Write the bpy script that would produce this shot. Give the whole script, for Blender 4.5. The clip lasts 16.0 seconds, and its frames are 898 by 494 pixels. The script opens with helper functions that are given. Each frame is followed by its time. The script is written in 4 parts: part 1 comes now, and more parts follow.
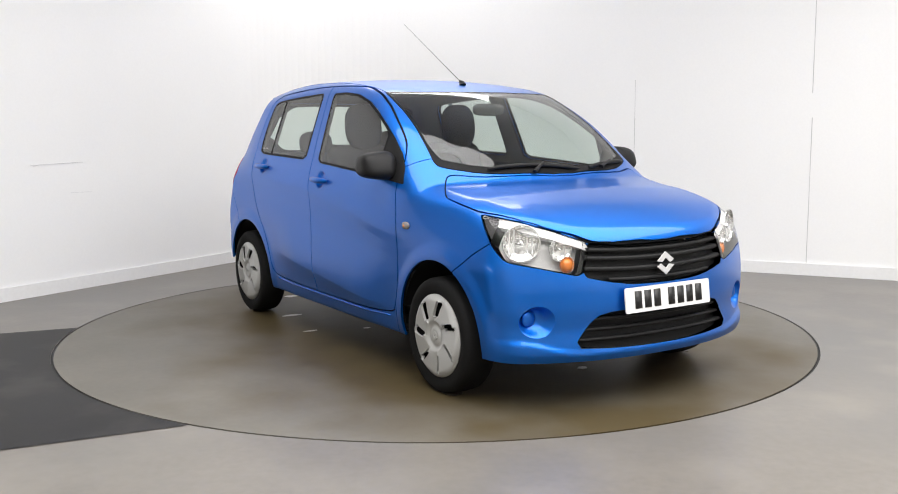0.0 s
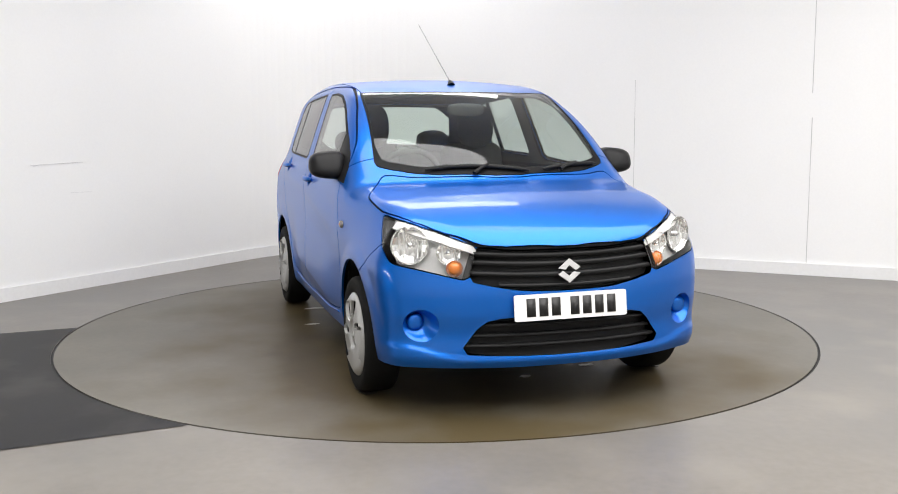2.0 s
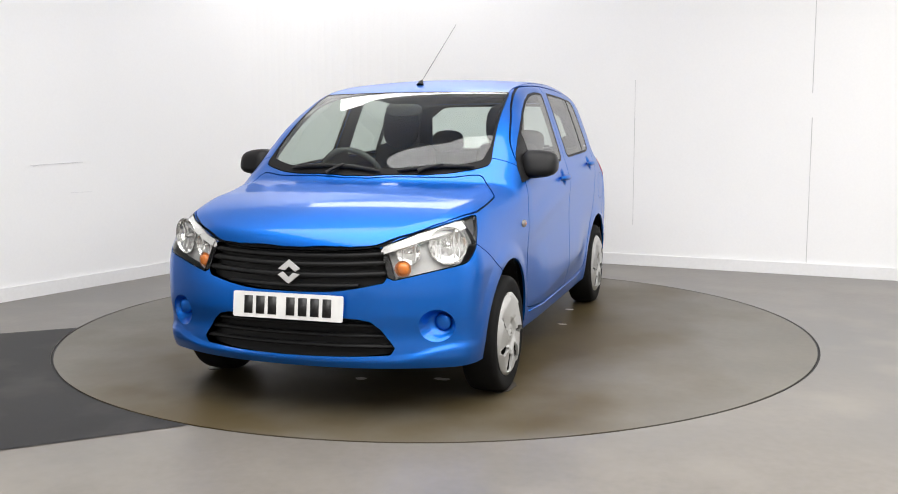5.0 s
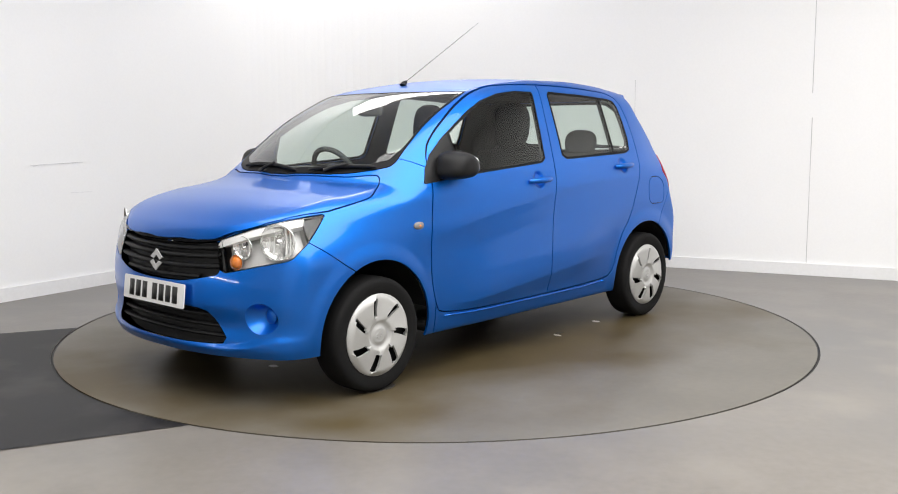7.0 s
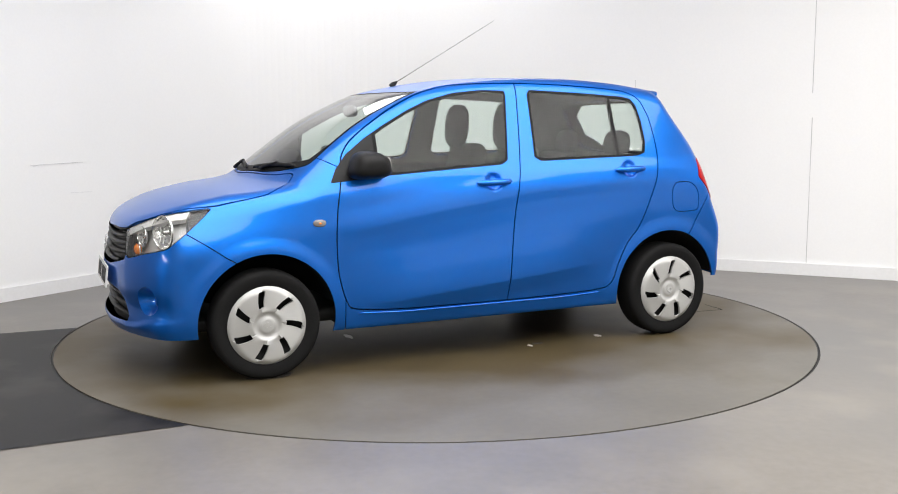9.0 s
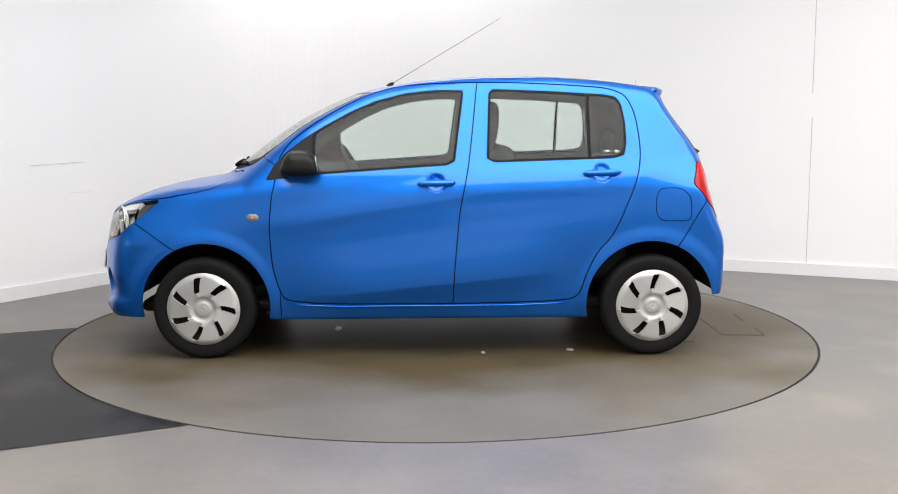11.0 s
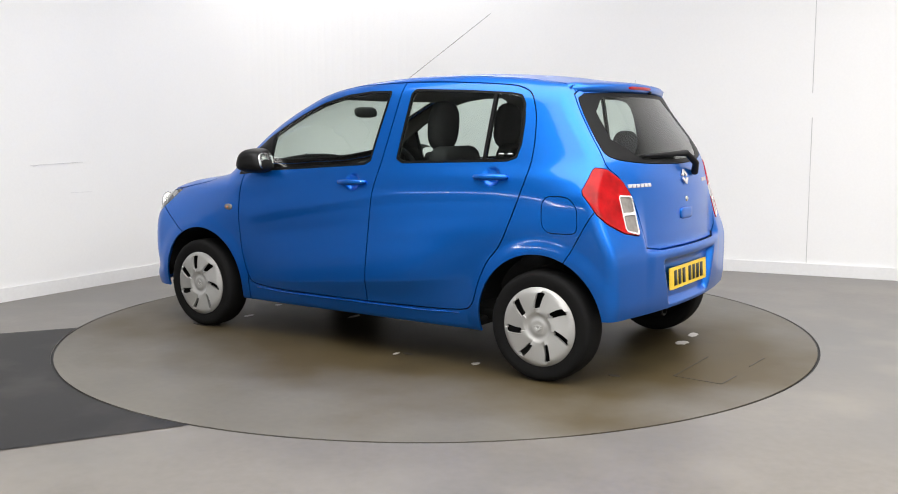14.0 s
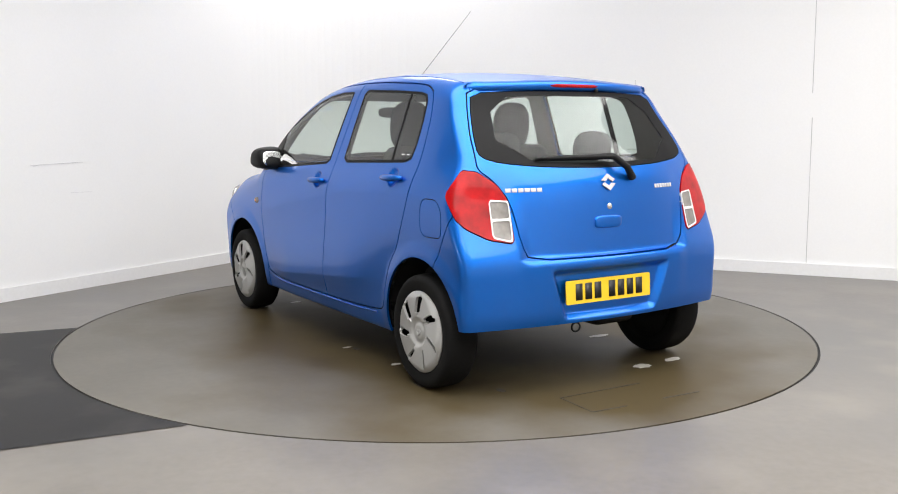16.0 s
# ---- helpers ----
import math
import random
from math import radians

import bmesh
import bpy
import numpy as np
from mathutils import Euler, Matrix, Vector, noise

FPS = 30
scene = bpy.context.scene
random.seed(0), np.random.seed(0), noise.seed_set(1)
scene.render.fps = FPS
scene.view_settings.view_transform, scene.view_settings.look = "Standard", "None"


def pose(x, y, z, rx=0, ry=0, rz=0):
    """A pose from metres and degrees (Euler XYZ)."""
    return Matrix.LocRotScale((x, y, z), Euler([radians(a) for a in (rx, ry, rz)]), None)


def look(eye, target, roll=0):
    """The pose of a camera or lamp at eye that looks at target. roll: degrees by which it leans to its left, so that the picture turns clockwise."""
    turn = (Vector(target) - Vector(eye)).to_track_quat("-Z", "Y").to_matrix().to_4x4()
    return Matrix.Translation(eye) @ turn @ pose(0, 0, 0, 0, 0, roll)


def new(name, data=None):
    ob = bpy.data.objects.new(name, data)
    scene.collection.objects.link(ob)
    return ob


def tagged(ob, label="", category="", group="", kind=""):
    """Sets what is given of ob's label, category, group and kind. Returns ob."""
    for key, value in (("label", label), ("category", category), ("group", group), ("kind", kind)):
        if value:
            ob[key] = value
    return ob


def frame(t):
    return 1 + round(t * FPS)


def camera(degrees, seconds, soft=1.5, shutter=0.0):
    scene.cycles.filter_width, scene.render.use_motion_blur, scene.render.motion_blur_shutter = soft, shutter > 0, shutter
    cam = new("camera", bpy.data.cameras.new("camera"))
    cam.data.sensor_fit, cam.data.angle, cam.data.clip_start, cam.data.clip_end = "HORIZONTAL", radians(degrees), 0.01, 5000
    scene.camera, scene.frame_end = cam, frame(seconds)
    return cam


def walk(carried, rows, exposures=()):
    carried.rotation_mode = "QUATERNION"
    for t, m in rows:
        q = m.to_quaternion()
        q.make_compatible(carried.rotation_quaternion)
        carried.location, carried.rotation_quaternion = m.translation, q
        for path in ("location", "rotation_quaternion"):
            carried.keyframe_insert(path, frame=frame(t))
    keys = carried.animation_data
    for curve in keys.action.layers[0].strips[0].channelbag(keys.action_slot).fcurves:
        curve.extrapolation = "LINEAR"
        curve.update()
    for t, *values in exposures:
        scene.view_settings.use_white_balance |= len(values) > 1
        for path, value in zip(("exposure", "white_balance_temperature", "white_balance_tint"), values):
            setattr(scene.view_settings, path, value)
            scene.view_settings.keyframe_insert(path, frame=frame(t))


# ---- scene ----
FLOOR = -0.012      # the floor lies this far under the car's own zero

# ---- camera: it stands still on its tripod ----
cam = camera(50.685, 16.0, soft=1.0)
STAND = pose(0, -5.839, 1.234, 82.743, 0.279, -0.7506)
walk(cam, [(0, STAND), (16, STAND)])

CEILING = 3.74

# ---- light: a closed booth under wide ceiling panels ----
world = bpy.data.worlds.new("booth_air")
world.use_nodes = True
world.node_tree.nodes["Background"].inputs[0].default_value = (0.9, 0.95, 1, 1)
world.node_tree.nodes["Background"].inputs[1].default_value = 0.05
scene.world = world
scene.view_settings.exposure = 0.25


def panel_lamp(x, y, z, wide, deep, watts, turn=0.0, colour=(1, 0.98, 0.96)):
    lamp = bpy.data.lights.new("ceiling_panel", "AREA")
    lamp.shape, lamp.size, lamp.size_y, lamp.energy, lamp.color = "RECTANGLE", wide, deep, watts, colour
    ob = new("ceiling_panel", lamp)
    ob.matrix_world = pose(x, y, z, 0, 0, turn)
    return ob


panel_lamp(1.6, -3.5, CEILING - 0.03, 7.8, 6.4, 590)
panel_lamp(-0.3, 2.8, CEILING - 0.03, 2.6, 1.0, 36)
# a fluorescent tube beside the entrance
tube = panel_lamp(-5.6, -4.2, 1.0, 4.6, 0.05, 36)
tube.matrix_world = look((-5.6, -4.2, 1.0), (-4.75, -4.72, 1.0))

# ---- materials ----
def material(name, colour, rough=0.5, metal=0.0, grain=0.0, scale=40.0, bump=0.0, coat=0.0, coat_rough=0.03, vary=0.0, patch=2.0, spec=0.5, emit=0.0, trans=0.0):
    """A surface with variation at two scales: fine grain and wide patches."""
    m = bpy.data.materials.new(name)
    m.use_nodes = True
    nt = m.node_tree
    b = nt.nodes["Principled BSDF"]
    b.inputs["Base Color"].default_value = (*colour, 1)
    b.inputs["Roughness"].default_value, b.inputs["Metallic"].default_value = rough, metal
    b.inputs["Coat Weight"].default_value, b.inputs["Coat Roughness"].default_value = coat, coat_rough
    b.inputs["Specular IOR Level"].default_value, b.inputs["Transmission Weight"].default_value = spec, trans
    if emit:
        b.inputs["Emission Color"].default_value, b.inputs["Emission Strength"].default_value = (*colour, 1), emit
    place = nt.nodes.new("ShaderNodeTexCoord")
    last = None
    for amount, size, detail in ((vary, patch, 4), (grain, scale, 6)):
        if amount:
            tex = nt.nodes.new("ShaderNodeTexNoise")
            tex.inputs["Scale"].default_value, tex.inputs["Detail"].default_value = size, detail
            nt.links.new(place.outputs["Object"], tex.inputs["Vector"])
            ramp = nt.nodes.new("ShaderNodeMapRange")
            ramp.inputs["From Min"].default_value, ramp.inputs["From Max"].default_value = 0.3, 0.7
            ramp.inputs["To Min"].default_value, ramp.inputs["To Max"].default_value = 1 - amount, 1 + amount
            nt.links.new(tex.outputs["Fac"], ramp.inputs["Value"])
            mix = nt.nodes.new("ShaderNodeMix")
            mix.data_type, mix.blend_type = "RGBA", "MULTIPLY"
            mix.inputs["Factor"].default_value = 1
            if last is None:
                mix.inputs["A"].default_value = (*colour, 1)
            else:
                nt.links.new(last, mix.inputs["A"])
            nt.links.new(ramp.outputs["Result"], mix.inputs["B"])
            last = mix.outputs["Result"]
            nt.links.new(last, b.inputs["Base Color"])
    if bump:
        tex = nt.nodes.new("ShaderNodeTexNoise")
        tex.inputs["Scale"].default_value, tex.inputs["Detail"].default_value = scale, 4
        nt.links.new(place.outputs["Object"], tex.inputs["Vector"])
        bp = nt.nodes.new("ShaderNodeBump")
        bp.inputs["Strength"].default_value, bp.inputs["Distance"].default_value = bump, 0.002
        nt.links.new(tex.outputs["Fac"], bp.inputs["Height"])
        nt.links.new(bp.outputs["Normal"], b.inputs["Normal"])
    return m


DIM_WALL = material("grey_workshop_wall", (0.84, 0.84, 0.83), 0.7, vary=0.05, patch=0.7, grain=0.02, scale=60)
WALL = material("white_wall_paint", (0.86, 0.86, 0.86), 0.6, vary=0.015, patch=0.7, grain=0.01, scale=60)
SKIRTING = material("white_skirting", (0.8, 0.8, 0.8), 0.4, vary=0.02, grain=0.02)
FLOOR_GREY = material("grey_floor_paint", (0.158, 0.144, 0.128), 0.36, vary=0.10, patch=1.3, grain=0.07, scale=25)
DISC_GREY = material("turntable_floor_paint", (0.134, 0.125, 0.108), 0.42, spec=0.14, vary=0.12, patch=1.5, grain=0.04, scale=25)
DARK_LANE = material("dark_grey_floor_paint", (0.0105, 0.010, 0.0108), 0.45, spec=0.16, vary=0.25, patch=1.5, grain=0.05, scale=25)
PAINT = material("metallic_blue_paint", (0.001, 0.136, 0.585), 0.42, metal=0.88, coat=0.6, coat_rough=0.07, grain=0.06, scale=900)
BLACK = material("black_plastic", (0.009, 0.009, 0.0095), 0.5, spec=0.2, grain=0.1, scale=300)
SEAL = material("black_rubber_seal", (0.005, 0.005, 0.0055), 0.45, spec=0.12, grain=0.1, scale=300)
DARK_LINING = material("dark_grey_door_trim", (0.028, 0.028, 0.029), 0.75, spec=0.2, grain=0.1, scale=200)
LINING = material("grey_cabin_lining", (0.11, 0.107, 0.104), 0.8, spec=0.2, grain=0.1, scale=200)
RUBBER = material("tyre_rubber", (0.007, 0.007, 0.0072), 0.75, spec=0.15, grain=0.15, scale=120, bump=0.2)
WHEEL_SILVER = material("silver_wheel_paint", (0.43, 0.43, 0.42), 0.4, metal=0.3, grain=0.05, scale=400)
STEEL = material("dark_steel", (0.012, 0.012, 0.012), 0.6, spec=0.2, grain=0.2, scale=100)
FABRIC = material("dark_grey_seat_fabric", (0.035, 0.035, 0.037), 0.9, spec=0.1, grain=0.25, scale=300, bump=0.3)
DASH = material("grey_dashboard_plastic", (0.055, 0.055, 0.056), 0.6, spec=0.3, grain=0.1, scale=300)
CHROME = material("chrome", (0.8, 0.8, 0.8), 0.12, metal=1.0, grain=0.03, scale=60)
BADGE_SILVER = material("silver_badge", (0.62, 0.62, 0.62), 0.25, metal=0.35, grain=0.03, scale=80)
REFLECTOR = material("bright_reflector", (0.92, 0.92, 0.90), 0.14, metal=0.85, grain=0.04, scale=80)
BEZEL = material("pale_lamp_bezel", (0.74, 0.74, 0.73), 0.3, metal=0.1, grain=0.03, scale=80)
AMBER = material("amber_lens", (0.8, 0.22, 0.02), 0.15, coat=1.0, grain=0.05, scale=200)
RED_LENS = material("red_lamp_lens", (0.36, 0.002, 0.004), 0.3, coat=0.2, spec=0.15, grain=0.03, scale=150, vary=0.35, patch=16)
CLEAR_LENS = material("frosted_clear_lens", (0.20, 0.185, 0.17), 0.2, coat=0.4, grain=0.10, scale=60, vary=0.25, patch=14)
PLATE_WHITE = material("white_number_plate", (0.78, 0.78, 0.77), 0.35, vary=0.03, patch=6, grain=0.02)
PLATE_YELLOW = material("yellow_number_plate", (0.82, 0.55, 0.02), 0.35, vary=0.03, patch=6, grain=0.02)
PRINT = material("black_print", (0.015, 0.015, 0.015), 0.5, grain=0.05)
TRIM = material("textured_black_trim", (0.010, 0.010, 0.0105), 0.42, spec=0.18, grain=0.15, scale=400, bump=0.15)
MIRROR = material("mirror_glass", (0.85, 0.86, 0.87), 0.02, metal=1.0, grain=0.01)
DAMP = material("pale_floor_mark", (0.5, 0.48, 0.45), 0.35, vary=0.1, patch=9)
DARK_MARK = material("dark_floor_mark", (0.05, 0.045, 0.04), 0.6, vary=0.2, patch=9)


def pane_glass(name, tint, least=0.03, bend=3.2):
    """Thin clear glass: it lets light through tinted, and mirrors more at a slant."""
    m = bpy.data.materials.new(name)
    m.use_nodes = True
    nt = m.node_tree
    nt.nodes.remove(nt.nodes["Principled BSDF"])
    clear, shine, mix, slant = (nt.nodes.new("ShaderNode" + k) for k in ("BsdfTransparent", "BsdfGlossy", "MixShader", "LayerWeight"))
    power, grow = nt.nodes.new("ShaderNodeMath"), nt.nodes.new("ShaderNodeMath")
    power.operation, power.inputs[1].default_value = "POWER", bend
    grow.operation, grow.inputs[1].default_value, grow.inputs[2].default_value = "MULTIPLY_ADD", 0.9, least
    clear.inputs["Color"].default_value = (*tint, 1)
    shine.inputs["Roughness"].default_value = 0.02
    nt.links.new(slant.outputs["Facing"], power.inputs[0])
    nt.links.new(power.outputs[0], grow.inputs[0])
    nt.links.new(grow.outputs[0], mix.inputs[0])
    nt.links.new(clear.outputs[0], mix.inputs[1])
    nt.links.new(shine.outputs[0], mix.inputs[2])
    nt.links.new(mix.outputs[0], nt.nodes["Material Output"].inputs["Surface"])
    return m


GLASS = pane_glass("green_tinted_glass", (0.80, 0.87, 0.83))
SCREEN_GLASS = pane_glass("laminated_windscreen_glass", (0.86, 0.93, 0.88), 0.05, 3.2)
LENS = pane_glass("clear_lamp_lens", (0.93, 0.93, 0.93))


def stain_or_shade(m, colour, scale, low, high, ring=None):
    """Lays broad patches of a second colour, dirt or painted shade, over a material's base; ring: how far out from the
    middle they reach.
    """
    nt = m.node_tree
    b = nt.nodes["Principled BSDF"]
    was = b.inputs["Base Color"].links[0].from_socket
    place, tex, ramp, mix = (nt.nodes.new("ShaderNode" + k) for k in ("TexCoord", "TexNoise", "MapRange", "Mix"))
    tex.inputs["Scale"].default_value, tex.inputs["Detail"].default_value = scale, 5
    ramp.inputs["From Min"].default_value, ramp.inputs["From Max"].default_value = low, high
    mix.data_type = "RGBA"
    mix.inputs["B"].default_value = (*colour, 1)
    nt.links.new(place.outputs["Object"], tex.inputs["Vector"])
    mask = tex.outputs["Fac"]
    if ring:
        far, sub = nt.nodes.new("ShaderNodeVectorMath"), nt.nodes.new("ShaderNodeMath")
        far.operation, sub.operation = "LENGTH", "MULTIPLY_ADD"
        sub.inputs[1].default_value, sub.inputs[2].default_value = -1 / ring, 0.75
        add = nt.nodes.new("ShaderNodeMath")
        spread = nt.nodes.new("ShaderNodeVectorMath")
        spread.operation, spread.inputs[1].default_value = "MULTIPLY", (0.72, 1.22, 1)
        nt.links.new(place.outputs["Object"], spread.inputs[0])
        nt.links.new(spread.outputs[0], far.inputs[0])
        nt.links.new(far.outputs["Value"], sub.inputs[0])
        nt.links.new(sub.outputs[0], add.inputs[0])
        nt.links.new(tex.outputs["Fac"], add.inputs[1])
        mask = add.outputs[0]
    nt.links.new(mask, ramp.inputs["Value"])
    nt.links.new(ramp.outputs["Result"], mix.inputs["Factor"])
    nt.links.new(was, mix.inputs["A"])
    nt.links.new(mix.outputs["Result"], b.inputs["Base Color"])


# brown dirt round the middle of the disc
stain_or_shade(DISC_GREY, (0.070, 0.053, 0.026), 1.3, 0.34, 0.70, 2.45)
# the shade beneath the car, painted into the disc's colour
stain_or_shade(DISC_GREY, (0.034, 0.026, 0.014), 2.4, 0.60, 0.98, 1.9)
stain_or_shade(FLOOR_GREY, (0.132, 0.126, 0.119), 0.6, 0.4, 0.7)
stain_or_shade(FLOOR_GREY, (0.196, 0.180, 0.158), 2.1, 0.5, 0.78)
stain_or_shade(DARK_LANE, (0.030, 0.028, 0.028), 2.6, 0.5, 0.66)

# ---- building helpers ----
def mesh_of(name, verts, faces, mat, smooth=False):
    me = bpy.data.meshes.new(name)
    me.from_pydata([tuple(v) for v in verts], [], [tuple(f) for f in faces])
    me.materials.append(mat)
    if smooth:
        me.shade_smooth()
    return me


def structure(name, verts, faces, mat, label, smooth=False):
    return tagged(new(name, mesh_of(name, verts, faces, mat, smooth)), label, name.split("_")[0], kind="structure")


# ---- the booth: two walls that meet in a rounded corner behind the turntable ----
CORNER = Vector((-1.20, 4.05))
LEFT_END, RIGHT_END, BACK_END = Vector((-3.788, -0.074)), Vector((9.0, -1.0)), Vector((4.2, -10.0))


def wall_line(inset=0.0):
    """The walls' foot, from the far end of the left one round the corner to the end of the right one."""
    a, b = (LEFT_END - CORNER).normalized(), (RIGHT_END - CORNER).normalized()
    bend, pts = 1.1, [LEFT_END]
    for i in range(25):
        s = i / 24
        p = (CORNER + a * bend) * (1 - s) ** 2 + CORNER * 2 * s * (1 - s) + (CORNER + b * bend) * s * s
        pts.append(p)
    pts.append(RIGHT_END)
    out = []
    for i, p in enumerate(pts):
        d = (pts[min(i + 1, len(pts) - 1)] - pts[max(i - 1, 0)]).normalized()
        out.append(p + Vector((d.y, -d.x)) * inset)
    return out


def ribbon(name, near, far, z0, z1, mat, label):
    """A standing strip with thickness between two lines on the floor."""
    n, v, f = len(near), [], []
    for line in (near, far):
        for z in (z0, z1):
            v += [(p.x, p.y, z) for p in line]
    for i in range(n - 1):
        for a, b in ((0, 1), (1, 3), (3, 2), (2, 0)):
            f.append((a * n + i, a * n + i + 1, b * n + i + 1, b * n + i))
    f += [(0, n, 3 * n, 2 * n), (n - 1, 2 * n - 1, 4 * n - 1, 3 * n - 1)]
    return structure(name, v, f, mat, label)


ribbon("wall_back", wall_line(), wall_line(-0.15), FLOOR, CEILING, WALL, "white painted booth wall with a rounded corner")
ribbon("baseboard", wall_line(0.015), wall_line(0.002), FLOOR, FLOOR + 0.1, SKIRTING, "white skirting board along the wall")
ribbon("wall_side", [RIGHT_END, BACK_END], [RIGHT_END + Vector((0.15, 0)), BACK_END + Vector((0.15, -0.1))], FLOOR, CEILING, DIM_WALL, "grey painted workshop wall")
ribbon("wall_front", [BACK_END, Vector((-8.3, -7.5))], [BACK_END + Vector((0, -0.15)), Vector((-8.4, -7.65))], FLOOR, CEILING, DIM_WALL, "grey painted workshop wall")

ENTRANCE = material("grey_roller_door", (0.26, 0.26, 0.26), 0.6, vary=0.1, patch=0.8, grain=0.05, scale=30)
ENTRANCE_END = Vector((-8.3, -7.5))
ribbon("wall_entrance", [ENTRANCE_END, LEFT_END], [ENTRANCE_END + Vector((-0.15, 0.1)), LEFT_END + Vector((-0.15, 0.1))], FLOOR, CEILING, ENTRANCE, "grey closed roller door of the booth")

AXIS = (-0.003, 0.050)
DISC_R = 2.245


def ring(r, n=256, z=0.0, c=(0, 0)):
    return [(c[0] + r * math.cos(2 * math.pi * i / n), c[1] + r * math.sin(2 * math.pi * i / n), z) for i in range(n)]


def holed_floor(name, z, mat, label, r=DISC_R + 0.015, size=14.0):
    """The floor with a round hole for the turntable, and the hole's rim."""
    n = 256
    inner = ring(r, n, z, AXIS)
    outer = []
    for i in range(n):
        c, s = math.cos(2 * math.pi * i / n), math.sin(2 * math.pi * i / n)
        k = size / max(abs(c), abs(s))
        outer.append((c * k, s * k, z))
    low = [(p[0], p[1], z - 0.1) for p in inner]
    f = [(i, n + i, n + (i + 1) % n, (i + 1) % n) for i in range(n)]
    f += [(i, (i + 1) % n, 2 * n + (i + 1) % n, 2 * n + i) for i in range(n)]
    return structure(name, inner + outer + low, f, mat, label)


holed_floor("floor", FLOOR, FLOOR_GREY, "smooth grey painted concrete floor of the booth")
structure("ceiling", [(-12, -12, CEILING), (12, -12, CEILING), (12, 12, CEILING), (-12, 12, CEILING)], [(0, 1, 2, 3)], WALL, "white booth ceiling")

turntable = tagged(new("turntable"), "round grey painted turntable set flush in the floor", "turntable")
turntable.matrix_world = pose(*AXIS, FLOOR)


def part(name, me, parent, label="", m=None):
    ob = new(name, me)
    ob.parent = parent
    if m is not None:
        ob.matrix_basis = m
    if label:
        ob["label"] = label
    return ob


top, low = ring(DISC_R), ring(DISC_R, z=-0.09)
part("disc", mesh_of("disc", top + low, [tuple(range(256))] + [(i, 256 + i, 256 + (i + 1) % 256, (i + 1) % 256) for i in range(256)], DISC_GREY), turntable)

# added black ring that stands in for the shade down in the gap
gap_in, gap_out = ring(DISC_R, z=-0.005), ring(DISC_R + 0.015, z=-0.005)
part("gap_shade", mesh_of("gap_shade", gap_in + gap_out, [(i, 256 + i, 256 + (i + 1) % 256, (i + 1) % 256) for i in range(256)], SEAL), turntable, "black strip for the shade in the gap round the turntable")


# ---- marks of the floor and the walls ----
def lane():
    """A dark painted lane that runs up to the turntable's rim."""
    r, z, v, n = DISC_R + 0.016, FLOOR + 0.003, [], 40

    def on_rim(p, d):
        """Where the line from p along d first meets the rim."""
        q = p - Vector(AXIS)
        b, c = q.dot(d), q.dot(q) - r * r
        return p + d * (-b - math.sqrt(b * b - c))
    upper, lower = (Vector((-2.671, -0.122)), Vector((0.935, 0.357)).normalized()), (Vector((-1.706, -2.251)), Vector((0.911, 0.412)).normalized())
    a, b = on_rim(*upper) - Vector(AXIS), on_rim(*lower) - Vector(AXIS)
    a0, a1 = math.atan2(a.y, a.x) % (2 * math.pi), math.atan2(b.y, b.x) % (2 * math.pi)
    near = [Vector(AXIS) + Vector((math.cos(k), math.sin(k))) * r for k in np.linspace(a0, a1, n)]
    far_a, far_b = upper[0] - upper[1] * 4.2, lower[0] - lower[1] * 4.2
    far = [far_a.lerp(far_b, k) for k in np.linspace(0, 1, n)]
    v = [(p.x, p.y, z) for p in near + far]
    return structure("floor_lane", v, [(i, i + 1, n + i + 1, n + i) for i in range(n - 1)], DARK_LANE, "dark grey painted lane on the booth floor")


lane()
SCUFFED = material("faint_wall_scuff", (0.66, 0.66, 0.67), 0.7, vary=0.1, patch=9)
JOINT = material("grey_wall_joint", (0.58, 0.58, 0.58), 0.7, vary=0.2, patch=3)


def wall_mark(name, a, b, wide, mat, label):
    """A thin strip lying on a wall between two points."""
    a, b = Vector(a), Vector(b)
    flat = Vector((b.x - a.x, b.y - a.y, 0))
    face = (Vector((-0.443, -0.897, 0)) if a.x > 0 else Vector((0.85, -0.527, 0)))
    across = (b - a).normalized().cross(face).normalized() * wide / 2
    lift = face * 0.004
    v = [tuple(p + lift + k) for p in (a, b) for k in (across, -across)] + [tuple(p - lift * 2 + k) for p in (a, b) for k in (across, -across)]
    f = [(0, 1, 3, 2), (0, 2, 6, 4), (1, 5, 7, 3), (0, 4, 5, 1), (2, 3, 7, 6)]
    return structure(name, v, f, mat, label)


def right_wall(x):
    d = (RIGHT_END - CORNER)
    return CORNER.y + (x - CORNER.x) / d.x * d.y


def left_wall(x):
    d = (LEFT_END - CORNER)
    return CORNER.y + (x - CORNER.x) / d.x * d.y


for x, z0, z1, w in ((3.07, 0.09, 1.29, 0.006), (3.065, 1.49, 3.6, 0.006), (1.752, 0.35, 1.63, 0.004)):
    wall_mark("wall_joint", (x, right_wall(x), z0), (x, right_wall(x), z1), w, JOINT, "fine upright joint between two wall panels")
